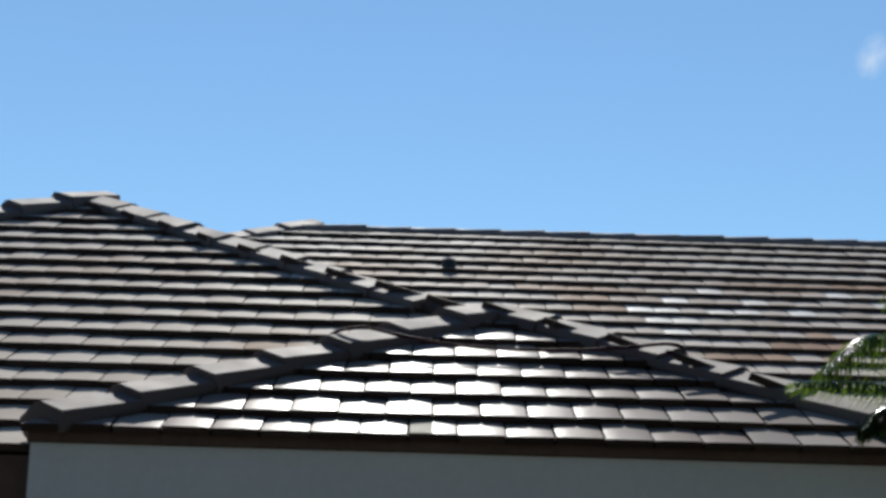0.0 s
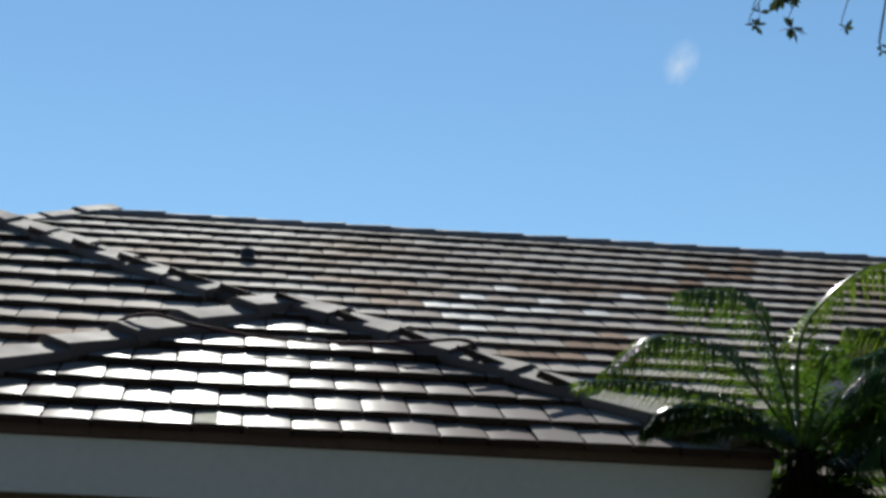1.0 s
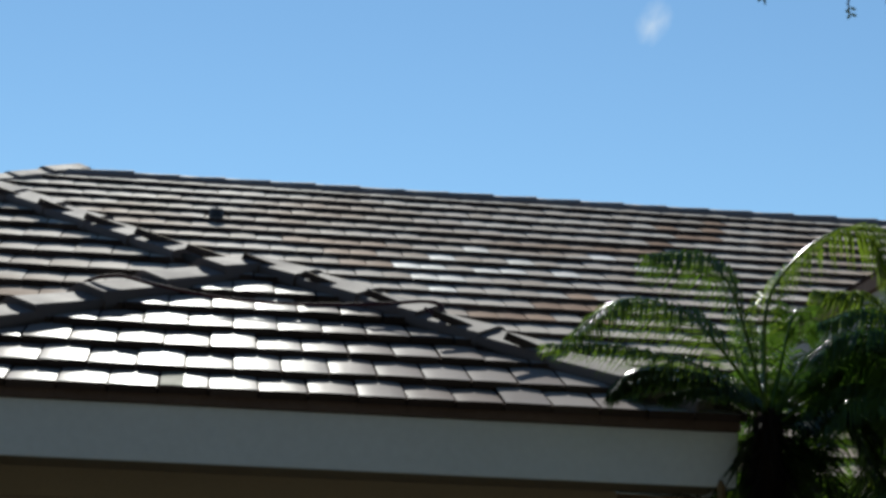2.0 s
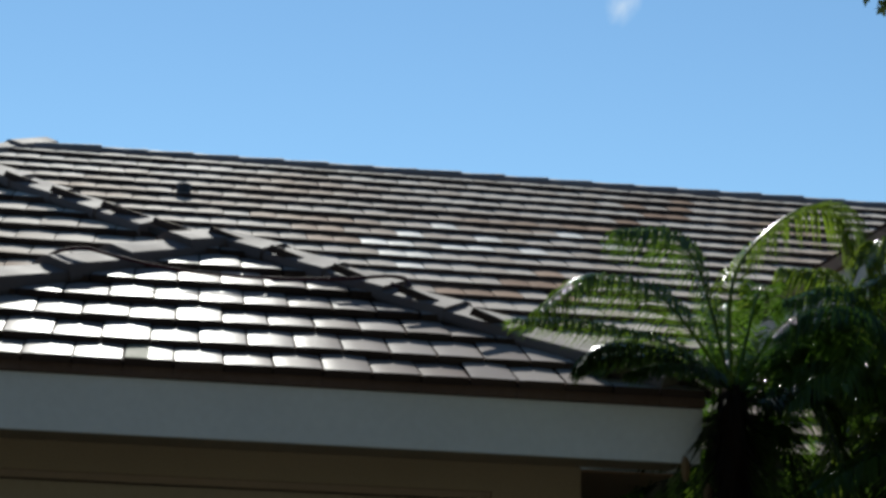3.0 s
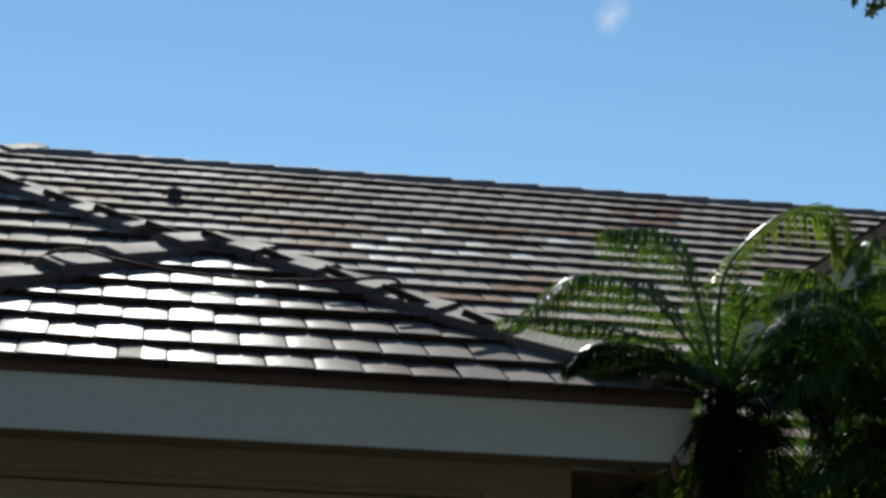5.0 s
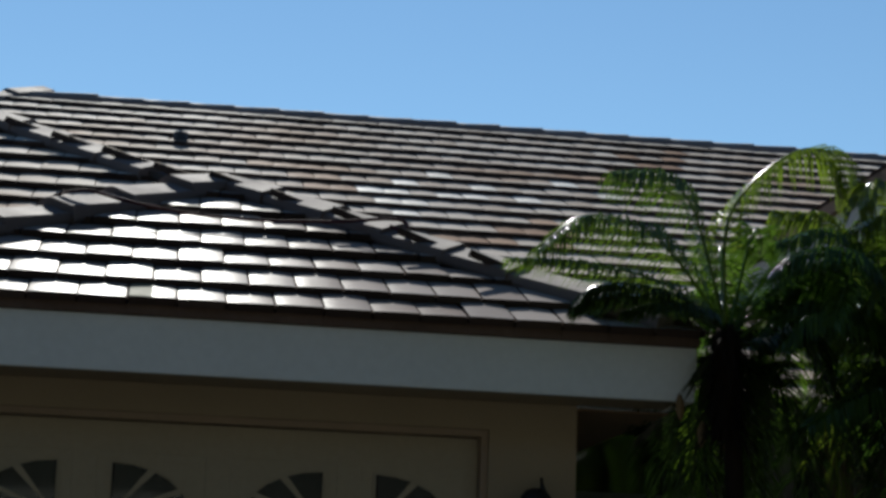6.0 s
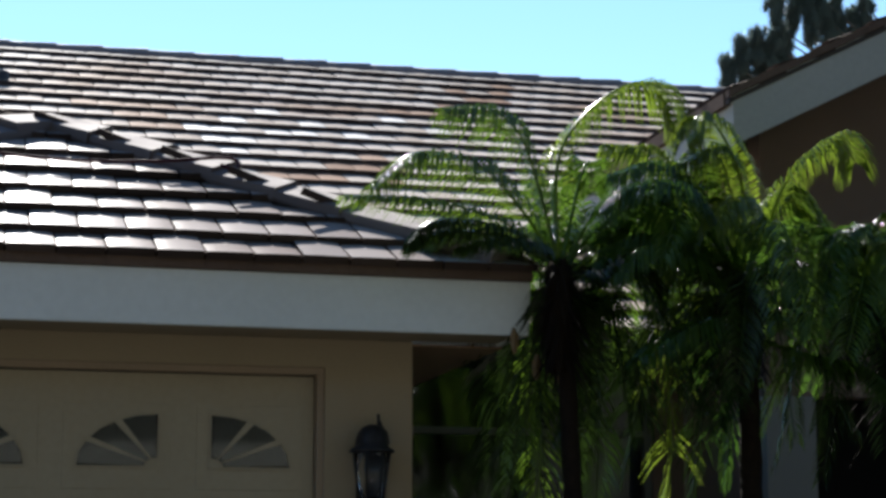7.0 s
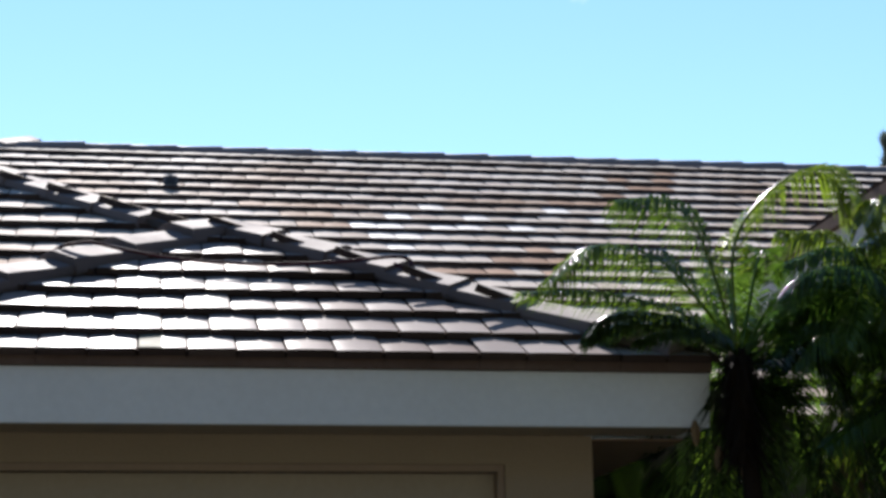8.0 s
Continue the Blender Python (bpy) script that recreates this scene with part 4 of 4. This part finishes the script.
for (cx, cy, cz), (sx, sy, sz) in ADDED_CROWN:
    for _ in range(800):
        d = Vector((orng.gauss(0, 1), orng.gauss(0, 1), orng.gauss(0, 0.7)))
        d.normalize()
        p = Vector((cx, cy, cz)) + Vector((d.x * sx, d.y * sy, d.z * sz)) * orng.uniform(0.4, 1.0)
        whorl(p, 6, 0.15)
    if cx < -1:
        branch([tuple(TB + Vector((-0.05, 0.1, 4.4))), tuple(TB + Vector((cx * 0.5, cy * 0.5, (cz + 4.6) / 2 + 0.5))), tuple(TB + Vector((cx, cy, cz)))], 0.09, 0.02)
for a, z in ((0.4, 4.2), (1.5, 4.6), (2.6, 4.9), (3.7, 4.4), (4.6, 5.0), (5.5, 4.7)):
    q = TB + Vector((math.cos(a) * 1.6, math.sin(a) * 1.4, z + 1.3))
    branch([tuple(TB + Vector((0, 0.1, z))), tuple(TB + Vector((math.cos(a) * 0.8, math.sin(a) * 0.7, z + 0.8))), tuple(q)], 0.05, 0.012)
me = bpy.data.meshes.new("crown")
me.from_pydata(lv, [], lf)
me.materials.append(leaf_mat)
ob = new("crown", me)
ob.parent = tree
tagged(ob, kind="stuff")

# ---- small cloud ----
m = bpy.data.materials.new("cloud_wisp")
m.use_nodes = True
n, l = m.node_tree.nodes, m.node_tree.links
n.clear()
co = n.new("ShaderNodeTexCoord")
no = n.new("ShaderNodeTexNoise")
no.inputs["Scale"].default_value, no.inputs["Detail"].default_value = 1.6, 3
l.new(co.outputs["Object"], no.inputs["Vector"])
gr = n.new("ShaderNodeTexGradient")
gr.gradient_type = "SPHERICAL"
l.new(co.outputs["Object"], gr.inputs["Vector"])
mu = n.new("ShaderNodeMath")
mu.operation = "MULTIPLY"
l.new(no.outputs["Fac"], mu.inputs[0])
l.new(gr.outputs["Fac"], mu.inputs[1])
mr = n.new("ShaderNodeMapRange")
mr.inputs["From Min"].default_value, mr.inputs["From Max"].default_value = 0.10, 0.6
mr.inputs["To Max"].default_value = 0.45
l.new(mu.outputs[0], mr.inputs["Value"])
em = n.new("ShaderNodeEmission")
em.inputs["Color"].default_value, em.inputs["Strength"].default_value = (0.9, 0.95, 1.0, 1), 0.42
tr = n.new("ShaderNodeBsdfTransparent")
ms = n.new("ShaderNodeMixShader")
l.new(mr.outputs[0], ms.inputs[0])
l.new(tr.outputs[0], ms.inputs[1])
l.new(em.outputs[0], ms.inputs[2])
ou = n.new("ShaderNodeOutputMaterial")
l.new(ms.outputs[0], ou.inputs["Surface"])
bm = bmesh.new()
bmesh.ops.create_circle(bm, cap_ends=True, radius=1.0, segments=32)
cloud = part("cloud", bm, m)
CW = Vector((0.223, 0.913, 0.3475)) * 1500
cloud.matrix_world = look(Vector(EYE) + CW, EYE) @ Matrix.Rotation(radians(25), 4, "Z") @ Matrix.Diagonal((17, 26, 1, 1))
cloud.visible_shadow = False
tagged(cloud, "small thin white cloud in the blue sky", "cloud", kind="structure")

# ---- hip and ridge caps ----
def cap_mesh(rise=0.032, half=((0.180, -0.100), (0.188, -0.060), (0.022, 0.008))):
    """A tapered angular cap tile: two flat wings on a blunt crown, with straight skirts; its raised front end at y = 0."""
    bm = bmesh.new()
    half = list(half)
    shape = half + [(-x, z) for x, z in half[::-1]]
    n = len(shape) - 1
    rings = []
    for y, lift, r in ((0.0, rise, 1.0), (0.50, 0.0, 0.96)):
        for thick in (1.0, 0.86):
            rings.append([bm.verts.new((x * r * thick, y, z * r - (1 - thick) * 0.14 + (lift if k not in (0, n) else 0.0))) for k, (x, z) in enumerate(shape)])
    fo, fi, bo, bi = rings
    for k in range(n):
        bm.faces.new((fo[k], bo[k], bo[k + 1], fo[k + 1]))
        bm.faces.new((fi[k], fi[k + 1], bi[k + 1], bi[k]))
        bm.faces.new((fo[k], fo[k + 1], fi[k + 1], fi[k]))
    bm.faces.new((fo[0], fi[0], bi[0], bo[0]))
    bm.faces.new((fo[n], bo[n], bi[n], fi[n]))
    bm.faces.new(fi[::-1])
    bmesh.ops.recalc_face_normals(bm, faces=bm.faces)
    bmesh.ops.bevel(bm, geom=[e for e in bm.edges if e.calc_length() > 0.3], offset=0.006, segments=2, affect="EDGES")
    me = bpy.data.meshes.new("hip_cap")
    bm.to_mesh(me)
    bm.free()
    me.materials.append(cap_mat)
    return me


CAP, LOW_CAP, FLAT_CAP, RIDGE_CAP = cap_mesh(0.046), cap_mesh(0.024), cap_mesh(0.017), cap_mesh(0.02, ((0.16, -0.13), (0.152, -0.08), (0.085, -0.02), (0.03, 0.0)))
crng = random.Random(9)


def cap(name, at, way, up, roof, shape=None, height=0.042):
    """A cap whose raised end is at at and which runs along way."""
    y = Vector(way).normalized()
    x = y.cross(Vector(up)).normalized()
    z = x.cross(y)
    ob = new(name, shape or CAP)
    ob.matrix_world = Matrix.Translation(Vector(at) + z * height) @ Matrix((x, y, z)).transposed().to_4x4() @ pose(crng.uniform(-0.006, 0.006), 0, crng.uniform(-0.004, 0.006), crng.uniform(-0.5, 0.5), crng.uniform(-1.2, 1.2), crng.uniform(-0.8, 0.8))
    ob.parent = roof
    return ob


UP = (0, 0, 1)
for d in (0.10, 0.43, 0.76, 1.07, 1.38, 1.69, 2.03):
    cap("hip_cap", (XR - d, d, EAVE + TP * d), (-1, 1, TP), UP, garage_roof, LOW_CAP)
for d in (0.06, 0.39, 0.72, 1.05, 1.38, 1.71, 2.04):
    cap("hip_cap", (XL + d, d, EAVE + TP * d), (1, 1, TP), UP, garage_roof)
for k in range(11):
    x = 0.12 - 0.305 * k
    if x - 0.3 > PEAK_X:
        y = HIP_AT(x)
        cap("hip_cap", (x, y, big_z(y)), (-1, HIP_RUN, TP * HIP_RUN), UP, big_roof, FLAT_CAP, 0.055)
for k in range(18):
    d = 0.22 + 0.32 * k
    cap("hip_cap", (PEAK_X - d, PEAK_Y - d * HIP_RUN, PEAK[2] - TP * d * HIP_RUN), (1, HIP_RUN, TP * HIP_RUN), UP, big_roof, CAP, 0.055)
for k in range(30):
    x = HIP_M + 0.35 + 0.47 * k
    if x < MAIN_R:
        cap("ridge_cap", (x, RIDGE_Y, RIDGE_Z), (-1, 0, 0), UP, main_roof, RIDGE_CAP, 0.015)
for k in range(6):
    d = 0.32 * k + 0.1
    cap("hip_cap", (HIP_M - d, RIDGE_Y - d, RIDGE_Z - TP * d), (1, 1, TP), UP, main_roof, LOW_CAP, 0.02)

mortar_mat = material("mortar", [(0.05, 0.04, 0.038), (0.09, 0.075, 0.07)], rough=0.95, grain=60)
for a, b, roof in (((XL + 0.22, 0.22, EAVE + TP * 0.22), APEX, garage_roof), ((XR - 0.22, 0.22, EAVE + TP * 0.22), APEX, garage_roof), ((0.3, HIP_AT(0.3), big_z(HIP_AT(0.3))), PEAK, big_roof),
                   ((BIG_L + 0.1, BIG_EAVE + 0.1, big_z(BIG_EAVE + 0.1)), PEAK, big_roof), ((HIP_M, RIDGE_Y, RIDGE_Z), (MAIN_R, RIDGE_Y, RIDGE_Z), main_roof), ((HIP_M - 1.9, RIDGE_Y - 1.9, RIDGE_Z - TP * 1.9), (HIP_M, RIDGE_Y, RIDGE_Z), main_roof)):
    bm = bmesh.new()
    a, b = Vector(a), Vector(b)
    tube(bm, [a + (b - a) * k / 8 + Vector((0, 0, -0.055)) for k in range(9)], [0.085] * 9, 8)
    part("mortar_bed", bm, mortar_mat, roof, "dark mortar under the caps")

# ---- roof tiles ----
trng = random.Random(21)
PALE_SPOTS = [(2.15, 13), (2.35, 14), (2.2, 12), (2.2, 11), (3.0, 13), (3.15, 14), (2.7, 13), (3.4, 13), (3.9, 15), (4.15, 14), (1.95, 13), (2.6, 15)]
RUSTY_SPOTS = [(5.35, 19), (5.6, 20), (5.9, 20), (5.2, 18), (1.6, 14), (1.35, 15), (1.7, 13), (3.0, 9), (2.6, 9), (3.3, 10), (4.6, 17), (4.3, 16), (4.9, 19)]


def main_stain(x, k, rng):
    """The main slope's bleached and rusty tiles, in loose clusters."""
    if any(abs(x - a) < 0.14 and k == b for a, b in PALE_SPOTS):
        return bleached_mat
    near = min(abs(x - a) + 0.3 * abs(k - b) for a, b in RUSTY_SPOTS)
    return rusty_mat if near < rng.uniform(0.0, 0.45) else None


FRONT_U, FRONT_V = (1, 0, 0), (0, CP, SP)
lay_tiles(garage_roof, (0, 0, EAVE), FRONT_U, FRONT_V, 7, lambda s: (XL + s * CP, XR - s * CP), -1.436, lambda x, k: True, trng, tile_mat, first_drop=0.07)
lay_tiles(big_roof, (0, BIG_EAVE, big_z(BIG_EAVE)), FRONT_U, FRONT_V, 18, lambda s: (BIG_L + s * CP / HIP_RUN, min(0.2 - (s * CP + BIG_EAVE - 2.892) / HIP_RUN, XL + 0.25 + max(0.0, s * CP - 0.2) if s * CP < APEX_Y + 0.2 else 99)), -2.32, lambda x, k: x > -3.2, trng)
lay_tiles(main_roof, (0, MAIN_EAVE, main_z(MAIN_EAVE)), FRONT_U, FRONT_V, 22, lambda s: (max(HIP_M - (RIDGE_Y - MAIN_EAVE) + s * CP, -3.5), MAIN_R), 0.05, lambda x, k: 8 <= k <= 20 and 0.5 < x < 6.1, trng, stained=main_stain)
lay_tiles(side_roof, (XR, 0, EAVE), (0, 1, 0), (-CP, 0, SP), 17, lambda s: (s * CP if XR - s * CP > APEX_X else HIP_AT(XR - s * CP), (TP * s * CP - MAIN_Z) / TP), 0.0, lambda x, k: False, trng)
lay_tiles(wing_roof, (WX, 0, WZ), (0, -1, 0), (math.cos(math.atan(WS)), 0, math.sin(math.atan(WS))), 9, lambda s: (-W_BACK(WZ + WS * s * 0.91), -WY), 0.0, lambda x, k: False, trng)

# one mossy replacement tile in the first course
moss_mat = material("mossy_tile", [(0.12, 0.125, 0.09), (0.19, 0.19, 0.145)], rough=0.8, grain=60, stain=8, bump=0.3, spec=0.05)
first = [t for t in garage_roof.children if t.name.startswith("roof_tile") and t.location.y < 0.1]
mossy = min(first, key=lambda t: abs(t.location.x - 0.067))
mossy.data = mossy.data.copy()
mossy.data.materials.append(moss_mat)
for i in range(TILE_N // 2):
    mossy.data.polygons[i].material_index = 2
tagged(mossy, "tile with a dull greenish mossy half")
